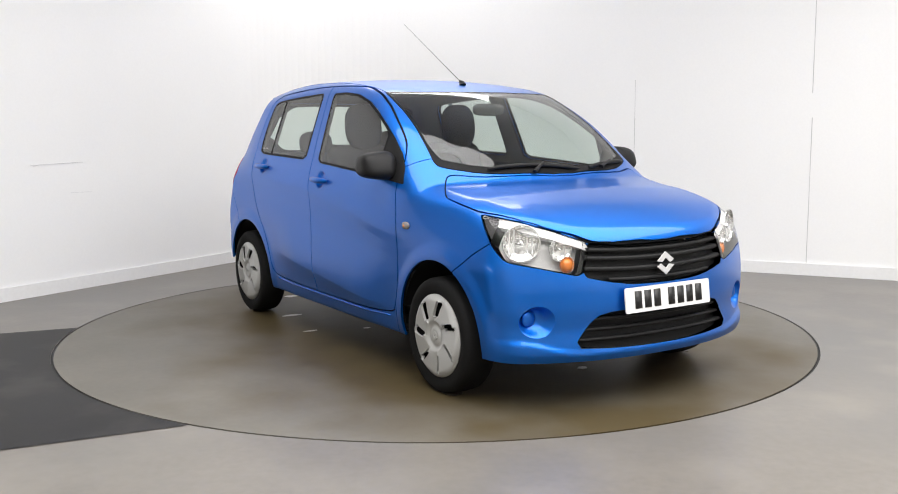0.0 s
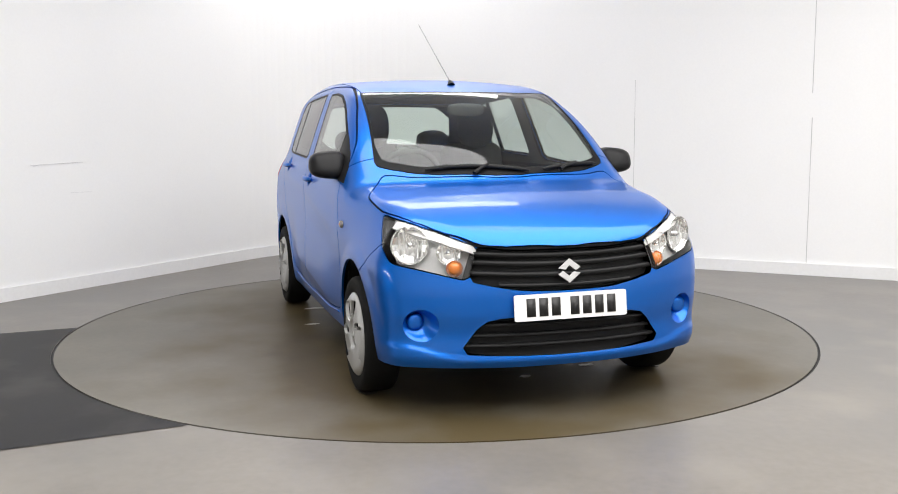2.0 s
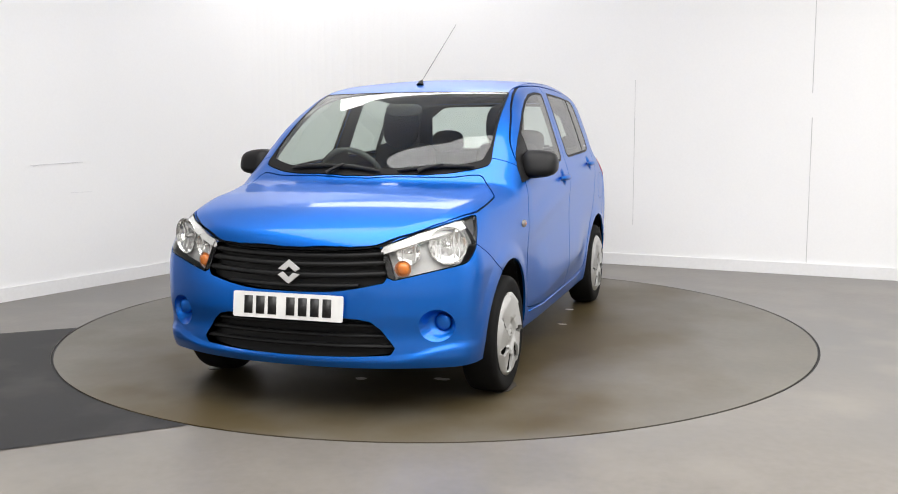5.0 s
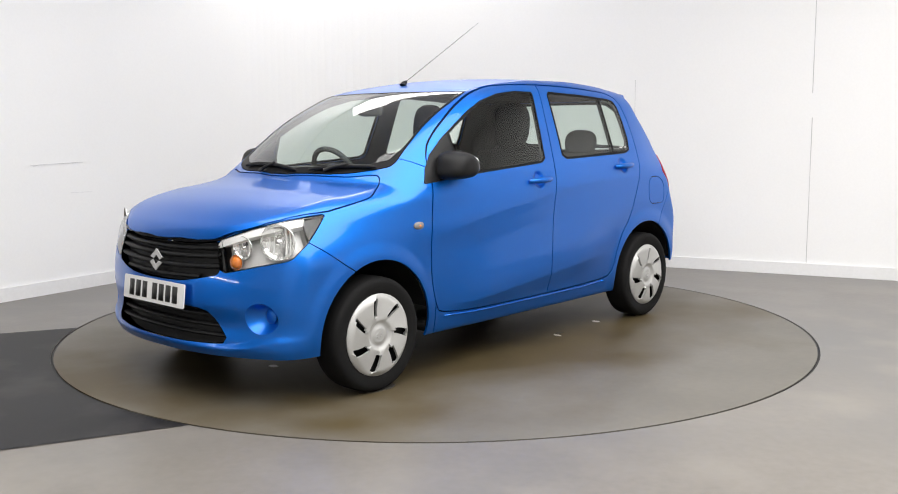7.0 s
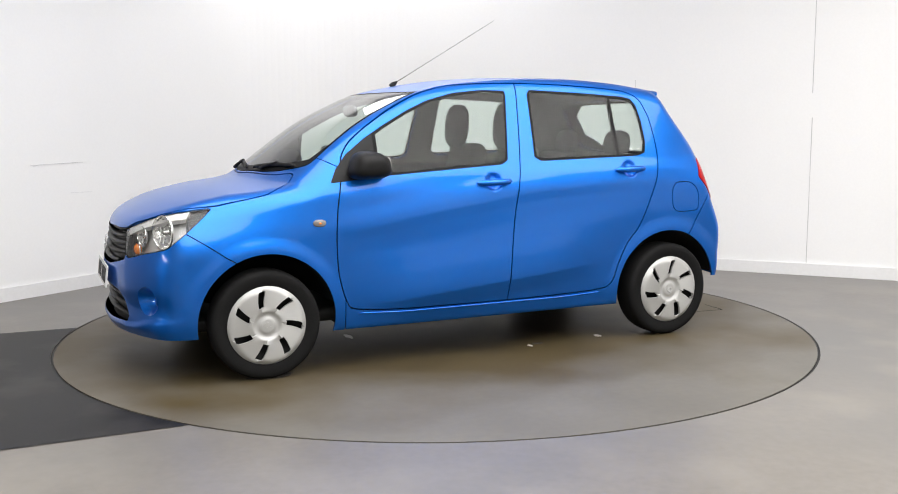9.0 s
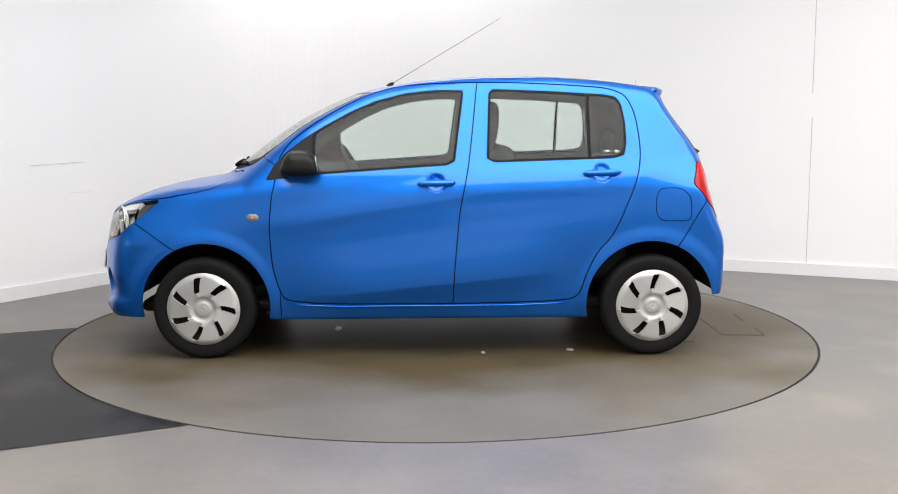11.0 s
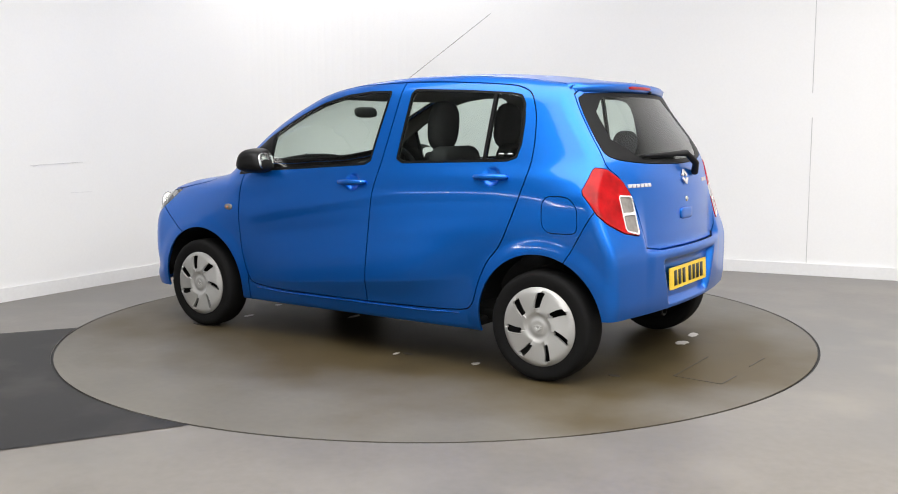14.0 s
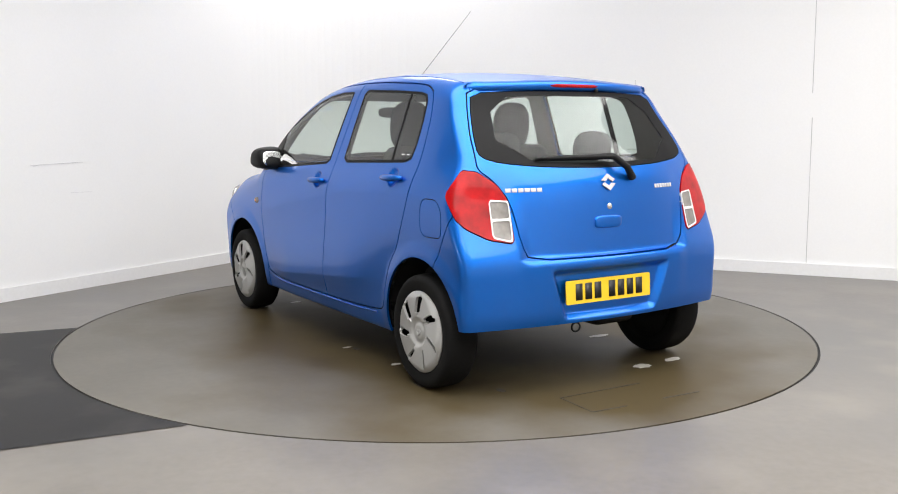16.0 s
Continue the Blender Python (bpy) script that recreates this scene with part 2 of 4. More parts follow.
for x0, z0, x1, z1, w in ((-2.99, 0.963, -2.75, 0.972, 0.004), (-2.98, 0.955, -2.955, 0.963, 0.004), (-2.815, 0.742, -2.71, 0.738, 0.0025)):
    wall_mark("wall_scuff", (x0, left_wall(x0), z0), (x1, left_wall(x1), z1), w, SCUFFED, "faint grey scuff on the white wall")


def blot(cx, cy, rx, ry, seed):
    """An uneven flat blot."""
    rnd, n = random.Random(seed), 18
    k = [0.75 + 0.4 * rnd.random() for _ in range(n)]
    v = [(cx + rx * k[i] * math.cos(2 * math.pi * i / n), cy + ry * k[i] * math.sin(2 * math.pi * i / n), 0.002) for i in range(n)]
    return v + [(x, y, 0.0) for x, y, _ in v], [tuple(range(n))] + [(i, n + i, n + (i + 1) % n, (i + 1) % n) for i in range(n)]


PALE = ((1.28, 0.06, 0.025), (1.17, 0.447, 0.025), (0.565, 0.082, 0.025), (-1.52, -0.36, 0.045), (-1.50, -0.60, 0.035), (-0.85, -0.65, 0.03), (-0.79, 0.70, 0.025),
        (-0.30, 0.752, 0.016), (-0.33, -0.745, 0.02), (-0.218, -0.414, 0.02))
for i, (x, y, r) in enumerate(PALE):
    part("pale_mark", mesh_of("pale_mark", *blot(x + 0.05, y, r * 0.8, r * (1.2 + 0.6 * (i % 3)), i), DAMP), turntable, "pale dried splash on the turntable")
# dark blots, the three largest where wheels stand
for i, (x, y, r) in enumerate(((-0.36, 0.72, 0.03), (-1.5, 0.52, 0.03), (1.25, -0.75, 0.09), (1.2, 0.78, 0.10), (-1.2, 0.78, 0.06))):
    part("dark_mark", mesh_of("dark_mark", *blot(x + 0.05, y, r * 1.2, r * 0.6, 90 + i), DARK_MARK), turntable, "dark mark on the turntable")
hatch = ((-1.76, -0.12, -1.752, 0.362), (-1.752, 0.362, -2.0, 0.38), (-2.0, 0.38, -2.012, 0.19), (-2.01, -0.03, -2.022, -0.25))
for x0, y0, x1, y1 in hatch:
    d = Vector((x1 - x0, y1 - y0)).normalized() * 0.003
    v = [(x0 + 0.05 - d.y, y0 + d.x, 0.002), (x1 + 0.05 - d.y, y1 + d.x, 0.002), (x1 + 0.05 + d.y, y1 - d.x, 0.002), (x0 + 0.05 + d.y, y0 - d.x, 0.002)]
    part("hatch_joint", mesh_of("hatch_joint", v + [(x, y, 0) for x, y, _ in v], [(0, 1, 2, 3), (0, 4, 5, 1), (1, 5, 6, 2), (2, 6, 7, 3), (3, 7, 4, 0)], DARK_MARK), turntable, "dark joint of a hatch in the turntable")
# ---- the form of the car's body, in its own space: x forward, y to its left, z up ----
def curve(pts):
    """A smooth function through points (monotone cubic)."""
    xs, ys = np.array(sorted(pts), float).T
    h, d = np.diff(xs), np.diff(ys) / np.diff(xs)
    m = np.zeros_like(ys)
    m[0], m[-1] = d[0], d[-1]
    for i in range(1, len(xs) - 1):
        if d[i - 1] * d[i] > 0:
            w1, w2 = 2 * h[i] + h[i - 1], h[i] + 2 * h[i - 1]
            m[i] = (w1 + w2) / (w1 / d[i - 1] + w2 / d[i])

    def value(x):
        x = np.clip(x, xs[0], xs[-1])
        i = np.clip(np.searchsorted(xs, x) - 1, 0, len(h) - 1)
        s = (x - xs[i]) / h[i]
        return ((1 + 2 * s) * (1 - s) ** 2 * ys[i] + s * (1 - s) ** 2 * h[i] * m[i]
                + s * s * (3 - 2 * s) * ys[i + 1] + s * s * (s - 1) * h[i] * m[i + 1])
    return value


def step(v, a, b):
    s = np.clip((v - a) / (b - a), 0, 1)
    return s * s * (3 - 2 * s)


def smax(a, b, k):
    h = np.maximum(k - np.abs(a - b), 0) / k
    return np.maximum(a, b) + h * h * k / 4


TOP = curve([(-1.9, 1.34), (-1.4, 1.445), (-1.19, 1.472), (-0.9, 1.508), (-0.6, 1.524), (-0.3, 1.522), (0, 1.505), (0.226, 1.472),
             (0.43, 1.425), (0.607, 1.352), (0.79, 1.256), (0.94, 1.154), (1.14, 1.005), (1.2, 0.965), (1.43, 0.922), (1.62, 0.877),
             (1.78, 0.805), (1.85, 0.755), (1.9, 0.70), (2.1, 0.3)])
SIDE = curve([(0.05, 0.70), (0.2, 0.757), (0.32, 0.774), (0.45, 0.783), (0.6, 0.791), (0.75, 0.797), (0.88, 0.793), (0.97, 0.778),
              (1.05, 0.752), (1.43, 0.615), (1.7, 0.50)])
NOSE = curve([(0.05, 1.79), (0.2, 1.865), (0.27, 1.893), (0.36, 1.885), (0.45, 1.895), (0.53, 1.892), (0.62, 1.878), (0.72, 1.855), (0.9, 1.79), (1.7, 1.5)])
TAIL = curve([(0.05, 1.55), (0.25, 1.66), (0.4, 1.692), (0.6, 1.698), (0.622, 1.69), (0.642, 1.655), (0.7, 1.652), (0.86, 1.645),
              (0.96, 1.63), (1.04, 1.60), (1.37, 1.375), (1.45, 1.34), (1.7, 1.2)])
CORNER_TAIL = curve([(0.05, 1.58), (0.25, 1.66), (0.4, 1.69), (0.6, 1.692), (0.75, 1.668), (0.9, 1.642), (1.04, 1.60), (1.37, 1.375), (1.45, 1.34), (1.7, 1.2)])
CREASE = curve([(-1.75, 0.925), (-1.0, 0.918), (-0.42, 0.893), (0.1, 0.82), (0.41, 0.773), (0.72, 0.716), (0.9, 0.70), (1.9, 0.68)])
# how far the doors stand out, from the shoulder line (0) down to the lower crease (1)
DOOR_FORM = curve([(-2, 0), (-0.32, 0), (-0.05, 0.008), (0.0, 0.0085), (0.06, 0.0065), (0.14, 0.004), (0.27, 0.0035), (0.5, 0.011), (0.75, 0.023), (0.93, 0.0285),
                   (1.0, 0.029), (1.05, 0.025), (1.2, 0.013), (1.45, 0.006), (2.5, 0.004)])
HUBS = (1.2125, -1.2125)
HUB_Z = 0.263


def field(x, y, z):
    """Below zero inside the body."""
    ay = np.abs(y)
    half = SIDE(z)
    half = half - 0.10 * np.clip((x - 0.75) / 0.7, 0, 3) ** 1.6 * step(z, 0.6, 0.95)
    half = half - 0.07 * np.clip((x - 0.45) / 0.6, 0, 1.5) ** 2 * step(z, 0.86, 1.10)
    half = half - 0.05 * np.clip((-1.1 - x) / 0.36, 0, 2) ** 2 * step(z, 0.85, 1.1)
    half = half - 0.03 * np.clip((x - 1.35) / 0.4, 0, 2) ** 2
    # the shoulder line, the hollow under it, the lower crease and the lips of the wheel arches
    along = step(x, -1.5, -0.9) * step(-x, -1.15, -0.85)
    low = 0.395 + 0.1 * np.clip(-0.1 - x, -0.6, 0.8)
    clear = step(np.minimum(np.hypot(x - HUBS[0], z - HUB_Z), np.hypot(x - HUBS[1], z - HUB_Z)), 0.38, 0.85)
    half = half + along * clear * DOOR_FORM((CREASE(x) - z) / (CREASE(x) - low))
    for hub in HUBS:
        r = np.hypot(x - hub, z - HUB_Z - 0.005)
        half = half + 0.010 * step(-r, -0.44, -0.36) * step(z, 0.1, 0.3)
    bend = x + (0.13 - 0.085 * step(x, 1.05, 1.4)) * (ay / 0.6) ** 2 * step(x, -0.6, 0.4)
    top = TOP(bend) - (0.03 + 0.05 * step(-x, -0.3, 0.1) + 0.025 * step(x, 1.05, 1.3)) * ay ** 2
    # dished door handles
    for hx, hz in ((-0.045, 0.935), (-0.93, 0.985)):
        half = half - 0.016 * step(-np.hypot(x - hx, z - hz), -0.052, -0.026)
    front = NOSE(z) - 0.070 * (ay / 0.475) ** 2.4
    lip = 0.265 + 0.05 * step(ay, 0.45, 0.7) - z
    front = front + 0.011 * step(lip, -0.012, 0.022)
    blend = step(ay, 0.44, 0.53)
    rear = TAIL(z) * (1 - blend) + CORNER_TAIL(z) * blend - (0.15 + 0.11 * step(z, 0.55, 0.95)) * ay ** 2
    # the hollow of the rear number plate
    wide = 0.275 + 0.08 * (z - 0.35) / 0.22 - ay
    rear = rear - 0.036 * step(wide, -0.015, 0.025) * step(z, 0.335, 0.37) * step(-z, -0.585, -0.55)
    f = smax(smax(ay - half, x - front, 0.075), -rear - x, 0.05)
    f = smax(f, (z - top) * 0.9, 0.03 + 0.055 * step(ay, 0.4, 0.62))
    return smax(f, 0.185 - z, 0.03)


def gradient(p, e=0.004):
    g = np.stack([field(*(p + d).T) - field(*(p - d).T) for d in np.eye(3) * e], 1)
    return g / np.linalg.norm(g, axis=1)[:, None]


def shell(cell=0.015):
    """The whole body as triangles: a box's faces drawn in onto the form."""
    lo, hi = np.array((-1.8, -0.93, 0.08)), np.array((2.0, 0.93, 1.62))
    n = np.ceil((hi - lo) / cell / 2).astype(int) * 2
    ax = [np.linspace(lo[i], hi[i], n[i] + 1) for i in range(3)]
    verts, faces, at = [], [], 0
    for i in range(3):
        j, k = (i + 1) % 3, (i + 2) % 3
        for end, flip in ((lo[i], True), (hi[i], False)):
            a, b = np.meshgrid(ax[j], ax[k], indexing="ij")
            p = np.empty((*a.shape, 3))
            p[..., i], p[..., j], p[..., k] = end, a, b
            ids = np.arange(a.size).reshape(a.shape) + at
            q = np.stack([ids[:-1, :-1], ids[1:, :-1], ids[1:, 1:], ids[:-1, 1:]], -1).reshape(-1, 4)
            faces.append(q[:, ::-1] if flip else q)
            verts.append(p.reshape(-1, 3))
            at += a.size
    verts, faces = np.concatenate(verts), np.concatenate(faces)
    _, first, back = np.unique(np.round(verts * 1e5).astype(int), axis=0, return_index=True, return_inverse=True)
    verts, faces = verts[first], back.ravel()[faces]
    inner = np.clip(verts, (-1.2, -0.35, 0.45), (1.3, 0.35, 0.6))
    near, far = np.zeros(len(verts)), np.ones(len(verts))
    for _ in range(26):
        mid = (near + far) / 2
        inside = field(*(inner + (verts - inner) * mid[:, None]).T) < 0
        near, far = np.where(inside, mid, near), np.where(inside, far, mid)
    verts = inner + (verts - inner) * ((near + far) / 2)[:, None]
    return verts, np.concatenate([faces[:, [0, 1, 2]], faces[:, [0, 2, 3]]])


# ---- cutting the skin into panels ----
def outline(pts, rounds=2, mirror=False, ease=0.2):
    """A closed outline with its corners eased; mirror adds the other half about the first axis's zero."""
    p = [tuple(a) for a in pts]
    if mirror:
        p = p + [(-a, b) for a, b in reversed(p) if abs(a) > 1e-6]
    p = np.array(p, float)
    for _ in range(rounds):
        q = np.roll(p, -1, 0)
        p = np.stack([p * (1 - ease) + q * ease, p * ease + q * (1 - ease)], 1).reshape(-1, 2)
    return p


def inside(poly, u, v):
    """Distance to an outline, below zero inside it."""
    best, odd = np.full(u.shape, 1e9), np.zeros(u.shape, bool)
    for (ax, ay), (bx, by) in zip(poly, np.roll(poly, -1, 0)):
        ex, ey = bx - ax, by - ay
        k = np.clip(((u - ax) * ex + (v - ay) * ey) / (ex * ex + ey * ey + 1e-12), 0, 1)
        best = np.minimum(best, (u - ax - k * ex) ** 2 + (v - ay - k * ey) ** 2)
        cross = (ay > v) != (by > v)
        odd ^= cross & (u < ex * (v - ay) / (ey if abs(ey) > 1e-12 else 1e-12) + ax)
    return np.sqrt(best) * np.where(odd, -1, 1)


class Skin:
    """Triangles over a growing list of points."""

    def __init__(self, verts):
        self.v = verts

    def split(self, tris, d):
        """The triangles where d is below zero and those where it is not, cut along the border."""
        d = np.where(np.abs(d) < 1e-7, 1e-7, d)
        neg = d[tris] < 0
        n = neg.sum(1)
        low, high, mixed = tris[n == 3], tris[n == 0], (n == 1) | (n == 2)
        t, m = tris[mixed], neg[mixed]
        if len(t) == 0:
            return low, high
        lone = np.where(m.sum(1) == 1, m.argmax(1), (~m).argmax(1))
        r = np.arange(len(t))
        a, b, c = t[r, lone], t[r, (lone + 1) % 3], t[r, (lone + 2) % 3]
        pairs = np.sort(np.concatenate([np.stack([a, b], 1), np.stack([a, c], 1)]), 1)
        edges, back = np.unique(pairs, axis=0, return_inverse=True)
        i, j = edges.T
        k = (d[i] / (d[i] - d[j]))[:, None]
        ids = len(self.v) + back.ravel()
        self.v = np.concatenate([self.v, self.v[i] * (1 - k) + self.v[j] * k])
        p, q = ids[:len(t)], ids[len(t):]
        one, two = np.stack([a, p, q], 1), np.concatenate([np.stack([p, b, c], 1), np.stack([p, c, q], 1)])
        single = m.sum(1) == 1
        twice = np.concatenate([single, single])
        return (np.concatenate([low, one[single], two[~twice]]), np.concatenate([high, one[~single], two[twice]]))

    def cut(self, tris, fn, gap=0.0):
        """Cuts along fn(x, y, z) = 0 and leaves a joint of twice the gap."""
        if gap == 0:
            return self.split(tris, fn(*self.v.T))
        a, rest = self.split(tris, fn(*self.v.T) + gap)
        _, b = self.split(rest, fn(*self.v.T) - gap)
        return a, b


def skin_mesh(name, verts, tris, mat, flange=0.012, push=0.0, normals=None):
    """A panel from a part of the skin, its edges turned inwards so that it has thickness."""
    used, back = np.unique(tris, return_inverse=True)
    v, t = verts[used], back.reshape(-1, 3)
    area = np.linalg.norm(np.cross(v[t[:, 1]] - v[t[:, 0]], v[t[:, 2]] - v[t[:, 0]]), axis=1)
    t = t[area > 1e-10]
    n = gradient(v) if normals is None else normals[used]
    v = v + n * push
    faces = [t]
    if flange:
        e = np.concatenate([t[:, [0, 1]], t[:, [1, 2]], t[:, [2, 0]]])
        key = np.sort(e, 1)
        _, first, count = np.unique(key, axis=0, return_index=True, return_counts=True)
        rim = e[first[count == 1]]
        ends, ids = np.unique(rim, return_inverse=True)
        ids = ids.reshape(-1, 2)
        m, k = len(v), len(ends)
        way = np.zeros((k, 3))
        side = np.cross(v[rim[:, 1]] - v[rim[:, 0]], n[rim[:, 0]])
        for c in (0, 1):
            np.add.at(way, ids[:, c], side)
        way /= np.linalg.norm(way, axis=1)[:, None] + 1e-9
        v = np.concatenate([v, v[ends], v[ends] - n[ends] * flange])
        n = np.concatenate([n, way, way])
        a, b = ids[:, 0] + m, ids[:, 1] + m
        faces += [np.stack([b, a, a + k], 1), np.stack([b, a + k, b + k], 1)]
    f = np.concatenate(faces).astype(np.int32)
    me = bpy.data.meshes.new(name)
    me.vertices.add(len(v))
    me.vertices.foreach_set("co", v.astype(np.float32).ravel())
    me.loops.add(f.size)
    me.loops.foreach_set("vertex_index", f.ravel())
    me.polygons.add(len(f))
    me.polygons.foreach_set("loop_start", np.arange(0, f.size, 3, dtype=np.int32))
    me.update(calc_edges=True)
    me.validate()
    me.materials.append(mat)
    me.shade_smooth()
    if len(me.vertices) == len(n):
        me.normals_split_custom_set_from_vertices(n.astype(np.float32).tolist())
    return me


# outlines: doors and windows seen from the side (x, z)
DOORS = outline([(0.813, 0.953), (0.803, 1.03), (0.79, 1.085), (0.745, 1.15), (0.65, 1.227), (0.49, 1.328), (0.32, 1.411), (0.15, 1.455), (-0.03, 1.467),
                 (-0.28, 1.472), (-0.53, 1.468), (-0.84, 1.45), (-0.99, 1.436), (-1.08, 1.398), (-1.126, 1.29), (-1.143, 1.145),
                 (-1.141, 1.045), (-1.11, 0.916), (-0.997, 0.651), (-0.91, 0.56), (-0.853, 0.44), (-0.82, 0.33), (-0.762, 0.292), (-0.13, 0.279),
                 (0.763, 0.288), (0.806, 0.367), (0.839, 0.497), (0.849, 0.694), (0.834, 0.857)], 2)
DOOR_SPLIT = curve([(0.1, -0.125), (0.28, -0.131), (0.75, -0.168), (1.04, -0.22), (1.48, -0.272), (1.7, -0.30)])
FRONT_GLASS = outline([(0.866, 0.952), (0.828, 1.022), (0.765, 1.095), (0.66, 1.175), (0.54, 1.247), (0.411, 1.316), (0.283, 1.371), (0.121, 1.413),
                       (-0.045, 1.43), (-0.198, 1.428), (-0.143, 1.030), (0.605, 0.982)], 1, ease=0.05)
REAR_GLASS = outline([(-0.333, 1.435), (-0.687, 1.42), (-0.96, 1.402), (-1.022, 1.39), (-1.052, 1.35), (-1.068, 1.26), (-1.072, 1.145), (-1.056, 1.078), (-1.0, 1.06),
                      (-0.315, 1.040)], 1, ease=0.06)
FUEL = outline([(-1.222, 0.90), (-1.225, 0.724), (-1.395, 0.726), (-1.414, 0.745), (-1.412, 0.85), (-1.36, 0.902)], 2)
# seen from above (x, y)
SCREEN = outline([(b, a) for a, b in outline([(0.0, 1.165), (0.32, 1.112), (0.45, 1.06), (0.565, 0.985), (0.622, 0.935), (0.607, 0.838), (0.582, 0.632), (0.556, 0.30),
                                              (0.53, 0.315), (0.293, 0.40), (0.0, 0.44)], 0, True)], 1)
HOOD = outline([(b, a) for a, b in outline([(0.0, 1.178), (0.32, 1.125), (0.46, 1.082), (0.583, 1.012), (0.612, 1.018), (0.648, 1.063), (0.70, 1.15), (0.71, 1.18), (0.709, 1.33), (0.698, 1.44), (0.637, 1.61),
                                            (0.53, 1.722), (0.42, 1.793), (0.36, 1.818), (0.243, 1.842), (0.0, 1.859)], 0, True)], 1)
# seen from the front and from behind (y, z)
GRILLE = outline([(0.0, 0.715), (0.244, 0.716), (0.379, 0.732), (0.398, 0.724), (0.440, 0.590), (0.315, 0.562), (0.194, 0.543), (0.0, 0.539)], 1, True)
INTAKE = outline([(0.0, 0.438), (0.291, 0.432), (0.377, 0.414), (0.479, 0.279), (0.291, 0.269), (0.0, 0.264)], 1, True)
BACK_GLASS = outline([(0.0, 1.402), (0.30, 1.40), (0.553, 1.388), (0.586, 1.287), (0.618, 1.182), (0.628, 1.11), (0.605, 1.086), (0.54, 1.066), (0.37, 1.048), (0.176, 1.04), (0.0, 1.037)], 1, True)
TAILGATE = outline([(0.0, 1.425), (0.30, 1.422), (0.562, 1.412), (0.60, 1.287), (0.632, 1.182), (0.644, 1.10), (0.65, 1.04), (0.59, 0.99), (0.53, 0.90), (0.497, 0.70), (0.455, 0.628), (0.0, 0.626)], 1, True)
# lamps seen from the corners (across, z)
HEADLAMP = outline([(-0.740, 0.847), (-0.98, 0.826), (-1.19, 0.789), (-1.425, 0.732), (-1.395, 0.590), (-1.145, 0.630), (-0.935, 0.659), (-0.842, 0.722), (-0.785, 0.785)], 1, ease=0.12)
TAIL_LAMP = outline([(-0.744, 1.038), (-0.642, 0.924), (-0.726, 0.821), (-0.80, 0.777), (-0.937, 0.728), (-1.089, 0.706), (-1.034, 0.90), (-0.965, 0.971), (-0.841, 1.03)], 1, ease=0.1)
TAIL_CLEAR = outline([(-0.915, 0.905), (-1.036, 0.898), (-1.078, 0.712), (-0.955, 0.735)], 1, ease=0.08)
FRONT_BUMPER = outline([(1.60, 0.745), (1.57, 0.724), (1.486, 0.67), (1.397, 0.607), (1.30, 0.55), (1.30, 0.0), (2.2, 0.0), (2.2, 0.745)], 0)
REAR_BUMPER = outline([(-1.56, 0.85), (-1.50, 0.84), (-1.453, 0.765), (-1.378, 0.635), (-1.32, 0.55), (-1.32, 0.0), (-2.2, 0.0), (-2.2, 0.85)], 0)
GAP = 0.0033


def on_side(poly, s, depth=0.3):
    return lambda x, y, z: np.maximum(inside(poly, x, z), depth - s * y)


def sill_line(x):
    return 0.197 + 0.02 * step(x, 1.0, 1.5) + 0.125 * step(-x, 1.35, 1.55)


car = tagged(new("car"), "metallic blue five-door hatchback parked on the turntable", "car")
verts, rest = shell()
skin = Skin(verts)
panels = {}
_, rest = skin.cut(rest, lambda x, y, z: z - sill_line(x))
for hub in HUBS:
    _, rest = skin.cut(rest, lambda x, y, z: np.maximum(np.hypot(x - hub + 0.012 * np.sign(hub), z - 0.273) - 0.345, 0.3 - np.abs(y)))
panels["windscreen"], rest = skin.cut(rest, lambda x, y, z: np.maximum(inside(SCREEN, x, y), 0.9 - z), 0.002)
panels["rear_window"], rest = skin.cut(rest, lambda x, y, z: np.maximum(inside(BACK_GLASS, y, z), x + 1.1), 0.002)
for s, side in ((1, "left"), (-1, "right")):
    panels["headlamp", s], rest = skin.cut(rest, lambda x, y, z: np.maximum(inside(HEADLAMP, s * y - x, z), np.maximum(1.2 - x, 0.3 - s * y)), GAP * 0.7)
    panels["tail_lamp", s], rest = skin.cut(rest, lambda x, y, z: np.maximum(inside(TAIL_LAMP, s * y + x, z), np.maximum(x + 1.2, 0.3 - s * y)), GAP * 0.7)
    panels["sail", s], rest = skin.cut(rest, lambda x, y, z: np.maximum(on_side(FRONT_GLASS, s)(x, y, z), 0.618 - x), 0.0005)
    doors, rest = skin.cut(rest, on_side(DOORS, s), GAP)
    front, rear = skin.cut(doors, lambda x, y, z: DOOR_SPLIT(z) - x, GAP)
    panels["front_glass", s], panels["front_door", s] = skin.cut(front, on_side(FRONT_GLASS, s), 0.001)
    panels["rear_glass", s], panels["rear_door", s] = skin.cut(rear, on_side(REAR_GLASS, s), 0.001)
panels["grille"], rest = skin.cut(rest, lambda x, y, z: np.maximum(inside(GRILLE, y, z), 1.2 - x), 0.001)
panels["intake"], rest = skin.cut(rest, lambda x, y, z: np.maximum(inside(INTAKE, y, z), 1.2 - x), 0.001)
for s in (1, -1):
    _, rest = skin.cut(rest, lambda x, y, z: np.maximum(np.hypot(s * y - 0.622, z - 0.399) - 0.070, 1.4 - x))
